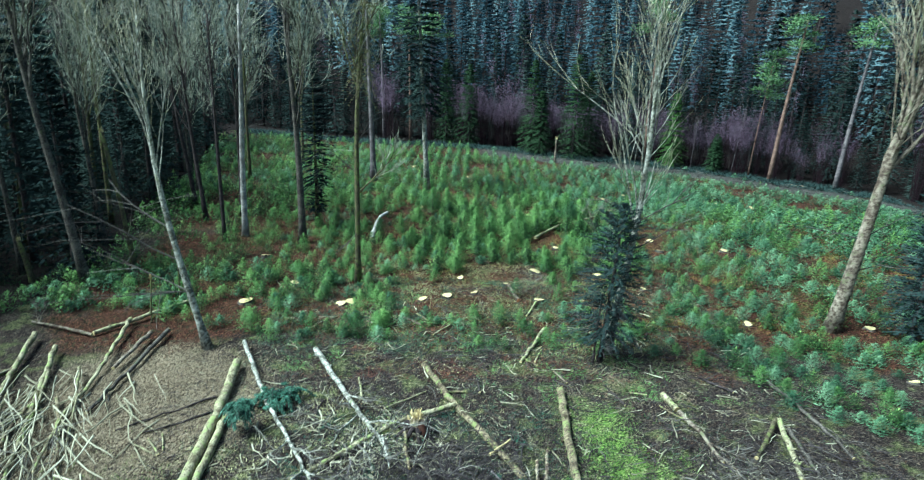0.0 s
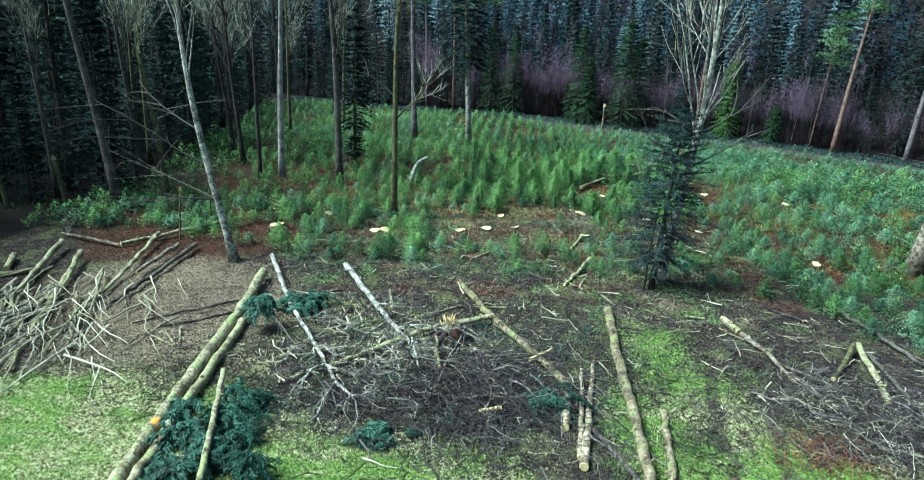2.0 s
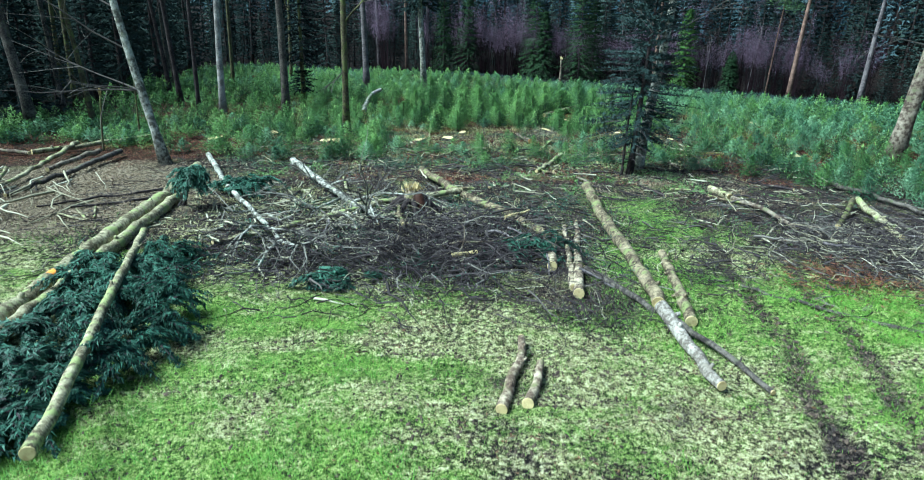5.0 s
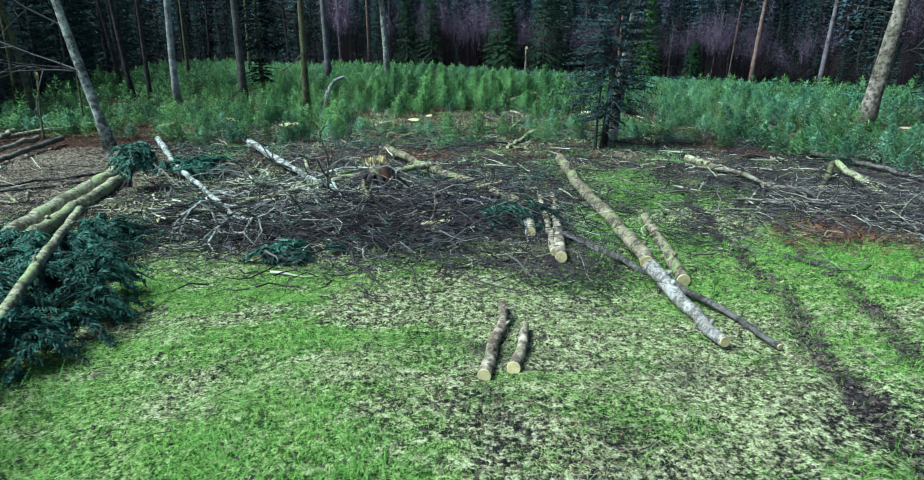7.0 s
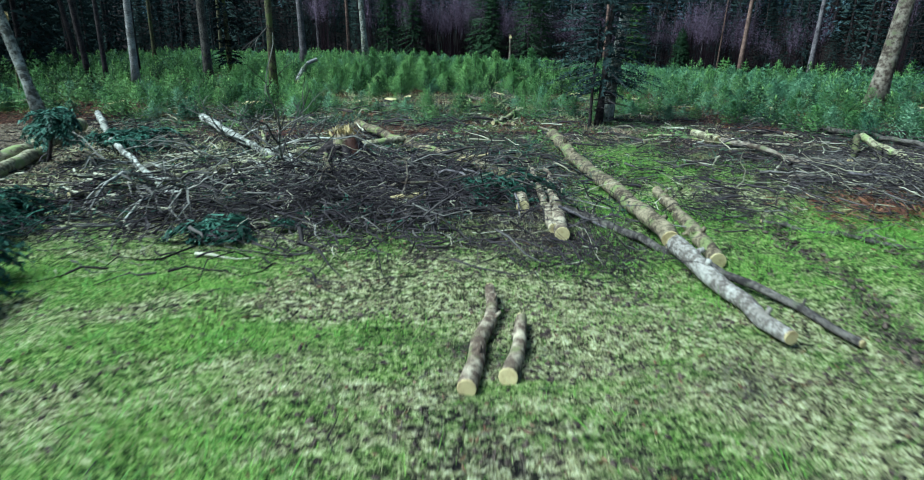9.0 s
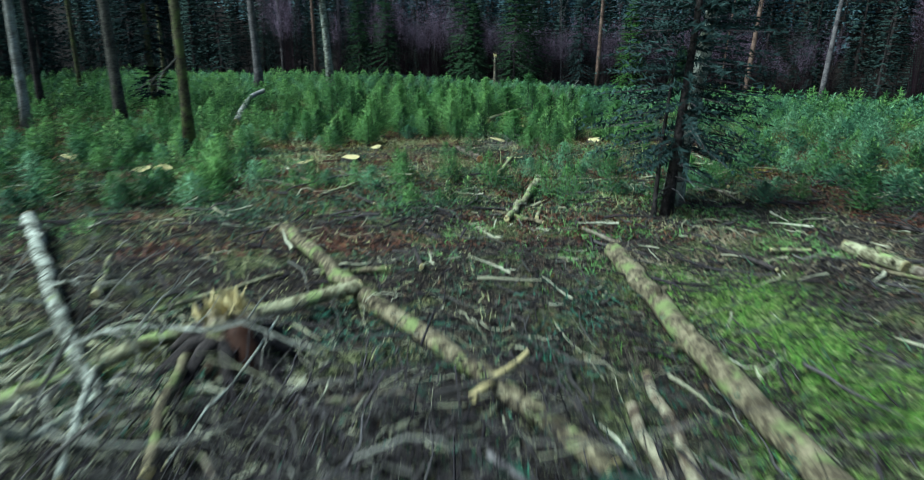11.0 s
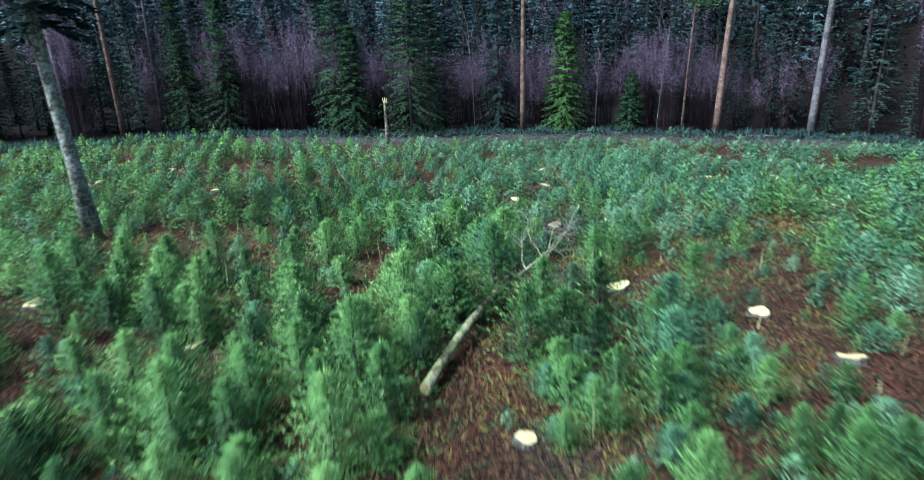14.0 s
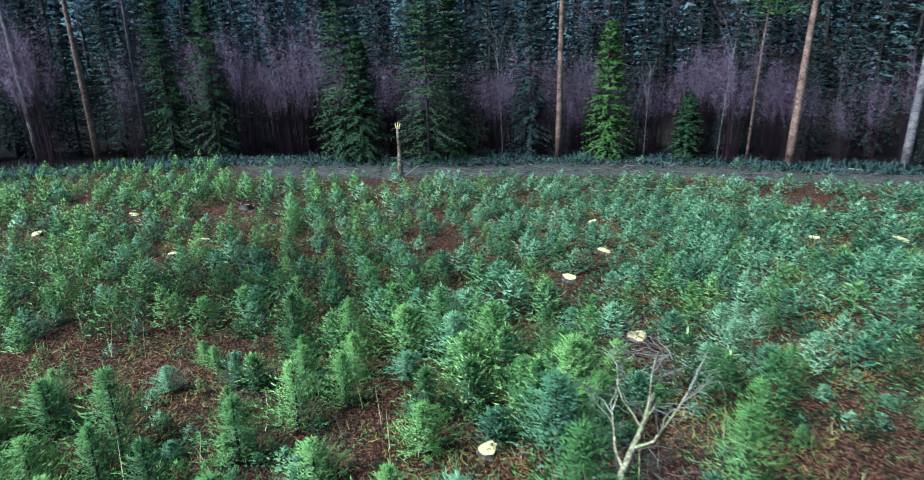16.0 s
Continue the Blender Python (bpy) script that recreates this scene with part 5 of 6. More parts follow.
part("trunk", stem([(0, 0, 0), (0.05, 0.05, 0.4), (0.1, 0.15, 0.8)], 0.46, 0.38, 10), M_BARK_PATCHY, t, smooth=True)
part("rotten_core", Geo().tubes(np.array([(0.35, -0.3, 0.0), (0.3, -0.32, 0.3), (0.2, -0.25, 0.75)]), np.array([0.30, 0.24, 0.16]), 7, cap=True), M_ROT, t, "red-brown rotten wood", smooth=True)
part("splintered_top", Geo().blades(r.normal(size=(40, 3)) * [0.22, 0.2, 0.04] + [0.0, 0.15, 0.78], r.normal(size=(40, 3)) * 0.35 + [-0.2, 0, 1], 0.34, 0.14), M_WOOD, t, "yellow splintered wood")["kind"] = "stuff"

# ---------------------------------------------------------------- stumps with fresh cut tops
STUMPS = [(19.7, 79.3), (17.2, 64.0), (20.2, 60.2), (2.4, 64.6), (11.9, 68.3), (39.5, 79.3), (29.1, 69.6), (3.6, 90.5), (2.3, 88.1), (5.6, 97.2), (-1.2, 98.4), (23.2, 82.4), (25.5, 87.8),
          (31.0, 67.9), (35.6, 81.3), (-5.8, 95.6), (0.9, 47.4), (7.2, 49.4), (12.2, 48.5), (15.3, 45.8), (-0.1, 42.9), (4.5, 46.0), (1.9, 43.8), (6.6, 42.7), (-1.9, 42.3), (-14.3, 41.0),
          (-7.6, 41.0), (-7.0, 41.5), (-11.9, 45.3), (20.7, 39.4), (29.0, 39.0), (26.9, 31.7), (26.4, 57.0), (36.0, 71.7), (19.0, 72.7), (20.0, 56.6), (10.0, 56.4), (-16.0, 52.0), (-3.5, 70.9)]


def stump(seed):
    r = np.random.default_rng(seed)
    k, h = 16, r.uniform(0.14, 0.26)
    a = np.arange(k) * 2 * np.pi / k
    lobes = (1 + 0.12 * np.sin(3 * a + seed) + 0.13 * np.sin(2 * a + 2 * seed) + 0.06 * r.normal(size=k)) * np.where(np.arange(k) == 3 * seed + 1, 0.72, 1.0)
    v, f = [], []
    for z, s in ((-0.15, 1.35), (0.06, 1.12), (h, 1.0)):
        v += [(np.cos(t) * s * q * 0.36, np.sin(t) * s * q * 0.36, z + (0.08 * np.cos(t) if z == h else 0)) for t, q in zip(a, lobes)]
    for j in range(2):
        for i in range(k):
            n = (i + 1) % k
            f += [(j * k + i, j * k + n, j * k + k + n), (j * k + i, j * k + k + n, j * k + k + i)]
    ob = thing("tree_stump", (0, 0, -600 - seed), "low tree stump with a fresh pale yellow cut", "stump", "stumps in the clearing")
    part("bark", Geo().add(v, f), M_BARK, ob, smooth=True)
    top = [(np.cos(t) * q * 0.355, np.sin(t) * q * 0.355, h + 0.08 * np.cos(t) + 0.004) for t, q in zip(a, lobes)] + [(0, 0, h + 0.012)]
    part("cut_top", Geo().add(top, [(i, (i + 1) % k, k) for i in range(k)]), M_WOOD, ob, "pale yellow sawn wood")
    return ob


models = [stump(i) for i in range(4)]
for i, (x, y) in enumerate(STUMPS):
    m = pose(*spot(x, y), rng.normal() * 4, rng.normal() * 4, rng.uniform(0, 360)) @ Matrix.Scale(rng.uniform(0.8, 1.2), 4)
    if i < 4:
        models[i].matrix_basis = m
    else:
        copy_thing(models[i % 4], m)
t = thing("snag", spot(17.5, 105.6), "thin splintered dead snag at the clearing's edge", "tree stem")
part("trunk", stem([(0, 0, -0.2), (0.05, 0, 1.9), (0, 0, 3.9)], 0.24, 0.11, 7, seed=4), M_BARK_PEELED, t, smooth=True)
part("splintered_top", Geo().blades([(0, 0, 3.8), (0.05, 0, 3.7), (-0.05, 0, 3.8)], [(0.1, 0, 1), (0.3, 0, 1), (-0.2, 0.1, 1)], 0.7, 0.14), M_WOOD, t)


# ---------------------------------------------------------------- brushwood
def brush(name, label, count, place, length, radius, material, up=0.25, flow=None, seed=0, lift=0.25, crook=0.11):
    """A tangle of thin crooked twigs over the ground."""
    r = np.random.default_rng(seed)
    xy = place(r, count)
    a = r.uniform(0, 6.28, count) if flow is None else flow(xy, r)
    ln = length * r.uniform(0.35, 1.3, count)
    d = np.stack([np.cos(a), np.sin(a), r.normal(size=count) * up], -1)
    z = height(xy[:, 0], xy[:, 1]) + r.random(count) ** 1.6 * lift
    s = np.linspace(0, 1, 5)[None, :, None]
    p = np.concatenate([xy, z[:, None]], 1)[:, None] + d[:, None] * ln[:, None, None] * s
    p = p + np.cumsum(r.normal(size=(count, 5, 3)) * crook, axis=1) * ln[:, None, None] * [1, 1, 0.6]
    low = height(p[..., 0], p[..., 1]) + 0.015
    p[..., 2] = np.maximum(p[..., 2], low)
    rad = radius * r.uniform(0.4, 1.5, (count, 1)) * np.linspace(1, 0.25, 5)[None]
    ob = new(name, build_mesh(name, Geo().tubes(p, rad, 3 if radius < 0.03 else 4), material, True))
    return tagged(ob, label, "brushwood", kind="stuff")


def blob(cx, cy, rx, ry):
    return lambda r, n: np.stack([cx + r.normal(size=n) * rx, cy + r.normal(size=n) * ry], -1)


def box(x0, x1, y0, y1):
    return lambda r, n: np.stack([r.uniform(x0, x1, n), r.uniform(y0, y1, n)], -1)


def southward(spread, mean=-1.57):
    return lambda xy, r: mean + r.normal(size=len(xy)) * spread


brush("brush_heap", "large tangle of dark brown branches and twigs", 1900, blob(-0.4, 21.8, 2.1, 2.0), 1.3, 0.017, M_TWIG_BROWN, 0.32, southward(1.6, -1.3), 1, 0.5)
brush("brush_heap", "thin pale twigs scattered through the brush", 420, blob(-0.8, 22.2, 3.2, 2.4), 0.8, 0.011, M_TWIG_PALE, 0.3, None, 21, 0.5)
brush("brush_heap", "tangle of grey branches over brown ones", 420, blob(-0.8, 21.6, 2.0, 2.0), 1.3, 0.02, M_TWIG, 0.22, southward(1.2, -1.2), 2, 0.55)
brush("brush_heap", "grey tangle of cut branches beside the saplings", 900, blob(14.9, 21.6, 2.4, 1.7), 1.2, 0.017, M_TWIG, 0.2, southward(1.4), 3, 0.45)
brush("brush_heap", "brown tangle of twigs beside the saplings", 700, blob(15.0, 21.5, 3.2, 2.2), 1.2, 0.016, M_TWIG_BROWN, 0.2, None, 4, 0.4)
brush("brush_heap", "heap of thin pale branches", 240, blob(-20.6, 26.0, 2.4, 2.6), 3.6, 0.048, M_TWIG_PALE, 0.05, southward(0.3, -1.2), 5, 0.6, 0.03)
brush("brush_heap", "fan of dark twigs from a felled stem", 520, blob(-5.6, 20.8, 1.7, 1.6), 1.3, 0.015, M_TWIG_BROWN, 0.15, southward(0.7, -1.3), 6, 0.4)
brush("twigs", "dark twigs strewn over the felling strip", 2800, box(-15, 21, 19, 36), 1.1, 0.014, M_TWIG_BROWN, 0.12, None, 7, 0.12)
brush("twigs", "grey sticks strewn over the felling strip", 1500, box(-14, 21, 18, 42), 1.2, 0.017, M_TWIG, 0.12, None, 8, 0.15)
brush("twigs", "pale sticks and chips strewn over the felling strip", 700, box(-14, 20, 19, 48), 0.7, 0.02, M_TWIG_PALE, 0.1, None, 9, 0.15)
brush("twigs", "thin sticks lying in the grass", 260, box(-8, 12, 9, 19), 0.7, 0.008, M_TWIG_BROWN, 0.1, None, 10, 0.05)
brush("twigs", "grey sticks on the brushwood strip", 420, lambda r, n: (lambda x: np.stack([x, edge_y(x) - r.uniform(2, 10, n)], -1))(r.uniform(2, 58, n)), 2.0, 0.03, M_TWIG, 0.1, None, 11, 0.2)
for i, (x, y, w) in enumerate([(15.8, 69.5, 0.9), (14.8, 66.3, 0.8), (18.6, 72.0, 1.2), (5.6, 44.6, 1.2), (7.4, 47.6, 1.0), (2.4, 43.8, 1.0)]):
    brush("brush_heap", "grey dead twigs lying between saplings", 130, blob(x, y, w, w * 0.8), 1.2, 0.014, M_TWIG if i % 2 else M_TWIG_MID, 0.35, None, 30 + i, 0.3)
brush("brush_heap", "small dark brush heap in the grass", 160, blob(3.6, 16.6, 0.7, 0.5), 0.9, 0.012, M_TWIG_BROWN, 0.2, None, 12, 0.3)
brush("brush_heap", "small dark brush heap in the grass", 160, blob(7.6, 19.6, 0.7, 0.5), 0.9, 0.012, M_TWIG_BROWN, 0.2, None, 13, 0.3)


brush("sticks", "chunky pale sticks strewn through the brush", 130, box(-9, 19, 21, 40), 1.0, 0.035, M_TWIG_PALE, 0.12, None, 14, 0.3, 0.04)
brush("sticks", "pale sticks and split wood heaped in the brush", 110, blob(-5.2, 24.2, 2.2, 2.4), 1.1, 0.04, M_TWIG_PALE, 0.15, None, 19, 0.3, 0.05)
brush("sticks", "split pale wood and chips around a root stump", 150, blob(-2.7, 24.7, 1.4, 1.3), 0.5, 0.035, M_TWIG_PALE, 0.12, None, 23, 0.35, 0.03)
brush("sticks", "chunky dark sticks strewn through the brush", 420, box(-9, 19, 20, 40), 1.2, 0.03, M_TWIG_BROWN, 0.12, None, 15, 0.3, 0.04)
brush("sticks", "chunky grey sticks heaped in the brush", 80, blob(-1.0, 23.0, 2.6, 2.4), 1.6, 0.035, M_TWIG, 0.15, southward(0.8, -1.2), 16, 0.5, 0.06)
brush("brush_heap", "whitish tangle of twigs beside saplings", 200, blob(14.8, 21.6, 2.2, 1.5), 1.0, 0.016, M_TWIG_PALE, 0.22, None, 18, 0.45)
brush("sticks", "chunky grey sticks heaped beside saplings", 60, blob(14.5, 22.5, 2.6, 2.0), 1.5, 0.035, M_TWIG, 0.15, southward(1.0), 17, 0.4, 0.06)


r = np.random.default_rng(303)
for i in range(34):
    x, y = (r.normal() * 1.9 - 0.6, 21.6 + r.normal() * 1.7) if i < 24 else (14.9 + r.normal() * 2.0, 21.8 + r.normal() * 1.3)
    a = -1.4 + r.normal() * 1.1
    out = {}
    branches(r, (0, 0, 0.1 + 0.35 * r.random()), (np.cos(a), np.sin(a), 0.12 + 0.1 * r.normal()), r.uniform(1.2, 2.4), r.uniform(0.025, 0.05), 0, out, 0.65, -0.35, (5, 4), 0.26)
    t = thing("fallen_branch", spot(x, y), "dark crooked branch lying in a brush heap" if i < 24 else "grey crooked branch lying in a brush heap", "branch")
    part("limb", limb_geo(out, (0,)), M_BARK_PURPLE if i % 3 else M_BARK_PEELED, t, smooth=True)
    part("twig_spray", limb_geo(out, (1, 2)), M_TWIG_BROWN if i % 2 else M_TWIG, t)["kind"] = "stuff"


# ---------------------------------------------------------------- fallen fronds
def frond_heap(name, label, seed, count, roots, reach, lift, size, material, sag=0.9):
    """Boughs with flat drooping sprays; roots gives their starts and headings."""
    r = np.random.default_rng(seed)
    P, D, L, W, stems = [], [], [], [], []
    for i in range(count):
        (x, y, z), a = roots(r)
        ln = reach * r.uniform(0.5, 1.1)
        s = np.linspace(0, 1, 12)
        q = np.stack([x + np.cos(a) * ln * s, y + np.sin(a) * ln * s, z + lift * ln * s - sag * ln * s ** 2 * r.uniform(0.5, 1)], -1)
        q[:, 2] = np.maximum(q[:, 2], 0.05 + 0.1 * r.random())
        stems.append(q[[0, 4, 8, 11]])
        d0 = unit(np.gradient(q, axis=0))
        sd = np.array([-np.sin(a), np.cos(a), 0])
        for sign in (-1, 1):
            for rep in range(5):
                d = d0 * 0.9 + sd * sign * r.uniform(0.5, 1.0, (12, 1)) + r.normal(size=(12, 3)) * 0.2 - [0, 0, 0.35]
                P.append(q + r.normal(size=(12, 3)) * 0.03)
                D.append(d)
                L.append(size * (1.2 - 0.7 * s) * r.uniform(0.7, 1.2, 12))
                W.append(size * 0.26 * r.uniform(0.7, 1.2, 12))
    return np.concatenate(P), np.concatenate(D), np.concatenate(L), np.concatenate(W), np.array(stems)


def frond_thing(name, place, label, *args, **kw):
    ob = thing(name, place, label, "fallen branches")
    p, d, ln, w, st = frond_heap(name, label, *args, **kw)
    part("foliage", soften(Geo().spikes(p, d, ln, w, 3, 0.6), lambda q: np.stack([q[:, 0] * 0.4, q[:, 1] * 0.1, 0 * q[:, 0] + 0.8], -1), 0.45), args[-1], ob)["kind"] = "stuff"
    part("bough_frame", Geo().tubes(st, np.tile([0.03, 0.025, 0.015, 0.006], (len(st), 1)), 4), M_TWIG_BROWN, ob)["kind"] = "stuff"
    return ob


r = np.random.default_rng(77)
CLUMPS = [(-0.3 + 2.0 * s + r.normal() * 0.3, 4.0 - 9.6 * s, r.uniform(0.25, 0.55)) for s in np.linspace(0, 1, 15)] + [(0.4 + 3.1 * s + r.normal() * 0.25, 3.2 - 8.0 * s, r.uniform(0.2, 0.6)) for s in np.linspace(0, 1, 10)] + [(-1.3 + 1.6 * s, 2.5 - 7 * s, r.uniform(0.2, 0.5)) for s in np.linspace(0, 1, 6)]


def along_top(r):
    x, y, z = CLUMPS[r.integers(0, len(CLUMPS))]
    x = min(x, 2.2 + 0.35 * (y + 2.1))
    return ((x + r.normal() * 0.15, y + r.normal() * 0.15, z + 0.15 * r.normal()), r.uniform(-3.14, 3.14))


frond_thing("felled_cypress", spot(-8.6, 16.6), "heap of dark felled cypress boughs with blue-green tips", 5, 560, along_top, 0.85, 0.32, 0.17, M_FROND, sag=0.9)
frond_thing("bough", spot(-9.75, 25.9), "blue-green conifer bough heaped beside felled logs", 6, 60, lambda r: ((r.normal() * 0.16, r.normal() * 0.16, 1.0 + 0.6 * r.random()), r.uniform(0, 6.28)), 0.6, 0.3, 0.2, M_FROND, sag=1.3)
part("stem", stem([(-0.5, 0.3, 0.0), (-0.2, 0.1, 0.7), (0, 0, 1.5)], 0.06, 0.03, 7), M_BARK_DARK, bpy.data.objects["bough"], smooth=True)
frond_thing("bough", spot(-8.7, 28.3), "dark green conifer bough lying in brush", 7, 40, lambda r: ((r.normal() * 0.6, r.normal() * 0.4, 0.3 + 0.3 * r.random()), r.uniform(0, 6.28)), 1.0, 0.3, 0.22, M_FROND)
frond_thing("bough", spot(2.6, 21.6), "dark green conifer bough lying in brush", 8, 26, lambda r: ((r.normal() * 0.4, r.normal() * 0.4, 0.25 + 0.3 * r.random()), r.uniform(0, 6.28)), 0.8, 0.3, 0.2, M_FROND)
frond_thing("bough", spot(-3.2, 18.9), "dark green conifer bough lying in brush", 9, 20, lambda r: ((r.normal() * 0.4, r.normal() * 0.3, 0.15 + 0.2 * r.random()), r.uniform(0, 6.28)), 0.7, 0.3, 0.25, M_FROND)


# ---------------------------------------------------------------- spruce saplings
def sapling_geo(seed, tall, wide, whorls, per, steps, size, lift=0.26, broad=0.36):
    """Needle sprays of a small spruce, and its lighter shoot tips."""
    r = np.random.default_rng(seed)
    P, D, L, W = [], [], [], []
    TP, TD, TL = [], [], []
    for h in np.linspace(0.03, 0.92, whorls):
        reach = wide * min(1.0, 0.75 + h * 2.5) * (1 - h) ** 1.1 * r.uniform(0.8, 1.2) + 0.03
        for a in np.arange(per) * 6.283 / per + r.uniform(0, 6.28):
            a += r.normal() * 0.25
            s = np.linspace(1 / steps if steps > 1 else 0.6, 0.95, steps)
            ln = reach * r.uniform(0.5, 1.35)
            q = np.stack([np.cos(a) * ln * s, np.sin(a) * ln * s, tall * h + lift * ln * s * (0.4 + 0.6 * s)], -1)
            d0 = np.array([np.cos(a), np.sin(a), lift * 1.2])
            sd = np.array([-np.sin(a), np.cos(a), 0])
            for sign in (-1, 1):
                P.append(q + r.normal(size=(steps, 3)) * 0.02 * tall)
                D.append(d0 + sd * sign * r.uniform(0.3, 1.0, (steps, 1)) + r.normal(size=(steps, 3)) * 0.35 + [0, 0, 0.12])
                f = (1.1 - 0.4 * s) * r.uniform(0.75, 1.25, steps) * (1.15 - 0.5 * h)
                L.append(size * f)
                W.append(size * broad * f)
            for e in ((-1, -1, -2) if steps > 4 else (-1,)):
                TP.append(q[e])
                TD.append(d0 + r.normal(size=3) * 0.3 + [0, 0, 0.35])
                TL.append(size * 0.95 * r.uniform(0.6, 1.2) * (1.1 - 0.4 * h))
    for z in (0.8, 0.86, 0.9, 0.93, 0.96):
        TP.append([0, 0, z * tall])
        TD.append(r.normal(size=3) * 0.3 + [0, 0, 1])
        TL.append(size * 1.1)
    TP.append([0, 0, 0.93 * tall])
    TD.append([0.03, 0, 1])
    TL.append(0.3 * tall / 2)
    TL = np.array(TL)
    return (np.concatenate(P), np.concatenate(D), np.concatenate(L), np.concatenate(W)), (np.array(TP), np.array(TD), TL, np.minimum(TL * 0.2, size * (0.18 if steps > 4 else 0.3)))


KINDS = [(1.45, 0.98, M_SAPLING), (1.75, 1.04, M_SAPLING), (1.1, 0.94, M_SAPLING), (1.15, 1.0, M_BLUE), (0.85, 0.94, M_BLUE), (1.4, 1.1, M_BLUE)]
models = []
for k, (tall, wide, m) in enumerate(KINDS):
    ob = thing("spruce_sapling", (0, 0, -700 - k), "young bushy spruce sapling with green needles" if m is M_SAPLING else "broad bushy conifer sapling with blue-green needles",
               "sapling", "planted saplings")
    needles, tips = sapling_geo(200 + k, tall, wide, 18, 8, 8, 0.125 if k < 3 else 0.13, 0.36, 0.21)
    part("foliage", soften(Geo().spikes(*needles, k, 0.5), round_stem(0.25, tall)), m, ob)["kind"] = "stuff"
    part("shoot_growth", soften(Geo().spikes(*tips, k, 0.5), round_stem(0.4, tall)), M_TIP if k < 3 else M_TIP_BLUE, ob, "lighter fresh shoot tips")["kind"] = "stuff"
    part("trunk", Geo().tubes(np.array([(0, 0, -0.1), (0.02, 0, tall * 0.5), (0, 0, tall * 0.97)]), np.array([0.035, 0.022, 0.006]), 5), M_TWIG_BROWN, ob)
    models.append(ob)
light_models = []
for whorls, per, steps, size, broad in ((12, 7, 4, 0.165, 0.24), (9, 6, 3, 0.21, 0.29), (7, 5, 2, 0.28, 0.38)):
    light_models.append([[soften(Geo().spikes(*g, k, 0.5), round_stem(0.3, tall)) for g in sapling_geo(230 + k, tall, wide, whorls, per, steps, size * (1 if k < 3 else 1.1), 0.36, broad)] for k, (tall, wide, m) in enumerate(KINDS)])


def in_gap(x, y):
    """Open patches where no sapling stands."""
    g = ((x - 4.4) / 3.6) ** 2 + ((y - 45.2) / 1.9) ** 2 < 1 or ((x - 0.2) / 3.0) ** 2 + ((y - 41.8) / 2.9) ** 2 < 1
    g |= ((x - 4.6) / 4.0) ** 2 + ((y - 48.0) / 2.9) ** 2 < 1
    g |= ((x - 19.6) / 3.0) ** 2 + ((y - 63.4) / 2.4) ** 2 < 1
    g |= abs(x - 15.2 - 0.15 * (40 - y)) < 0.7 and y < 45
    g |= any((x - a + 0.6) ** 2 + ((y - b + 1.3) / 1.5) ** 2 < 1.6 for a, b in STUMPS)
    g |= near_path(np.float64(x), np.float64(y), [(7.9, 56.6), (11.7, 62.4)]) < 1.15 or near_path(np.float64(x), np.float64(y), [(11.9, 62.6), (16.4, 67.4)]) < 0.75
    g |= any((x - a) ** 2 + (y - b + 1.2) ** 2 < 1.5 for a, b in ((-3.1, 79.6), (-19.7, 58.0), (-10.7, 85.0), (26.3, 39.0)))
    return g


FRONT_X = [-60, -30, -22, -15, -9, -6, -3.3, -1, 3, 8.4, 11, 12.5, 16, 19.7, 26, 40]
FRONT_Y = [36, 38, 39.5, 36.5, 34.5, 34.8, 35.5, 36, 35, 34.5, 34.5, 33.8, 32.3, 27.5, 24, 18]
r = np.random.default_rng(17)
rows_x = np.arange(-44, 60, 1.55)
saplings = []
for x0 in rows_x:
    y = 20.0 + r.uniform(0, 1)
    while y < 121:
        y += r.uniform(1.0, 1.65) * (0.8 if y > 74 else 1.0)
        x = x0 + 0.035 * (y - 60) + r.normal() * 0.2
        front, back = np.interp(x, FRONT_X, FRONT_Y) + r.normal() * 0.5, edge_y(x) - 1.5
        b = edge_y(x) - y
        if y < front or y > back or x < np.interp(y, LEFT_Y, LEFT_X) - 2 or in_gap(x, y):
            continue
        if x > 3 and 1.0 < b < 10.0 and r.random() < 0.95:
            continue
        hole = value_noise(x, y, 5.0, 55, 2)
        if hole > 0.66 and r.random() < 0.7 or r.random() < (0.2 if 46 < y < 70 else 0.08) or (-4 < x < 15 and y < 46 and r.random() < (0.42 if x > 6.5 else 0.15)):
            continue
        blue = ease(x, 8, 22) * 0.6 + (0.2 if y < 46 else 0.0) + (0.3 if y > 76 else 0)
        k = int(r.integers(3, 6)) if r.random() < blue else int(r.integers(0, 3))
        s = r.uniform(0.7, 1.12) * (0.82 + 0.36 * value_noise(x, y, 8.0, 66, 2)) * (1.18 - (0.4 if x > 8 else 0.28) * ease(y, 70, 92)) * (0.75 if b < 12 else 1.0) * (0.66 if -4 < x < 15 and y < 47 else 0.8 + 0.33 * float(ease(y, 52, 64)))
        saplings.append((x, y, k, s, r.uniform(0, 360)))
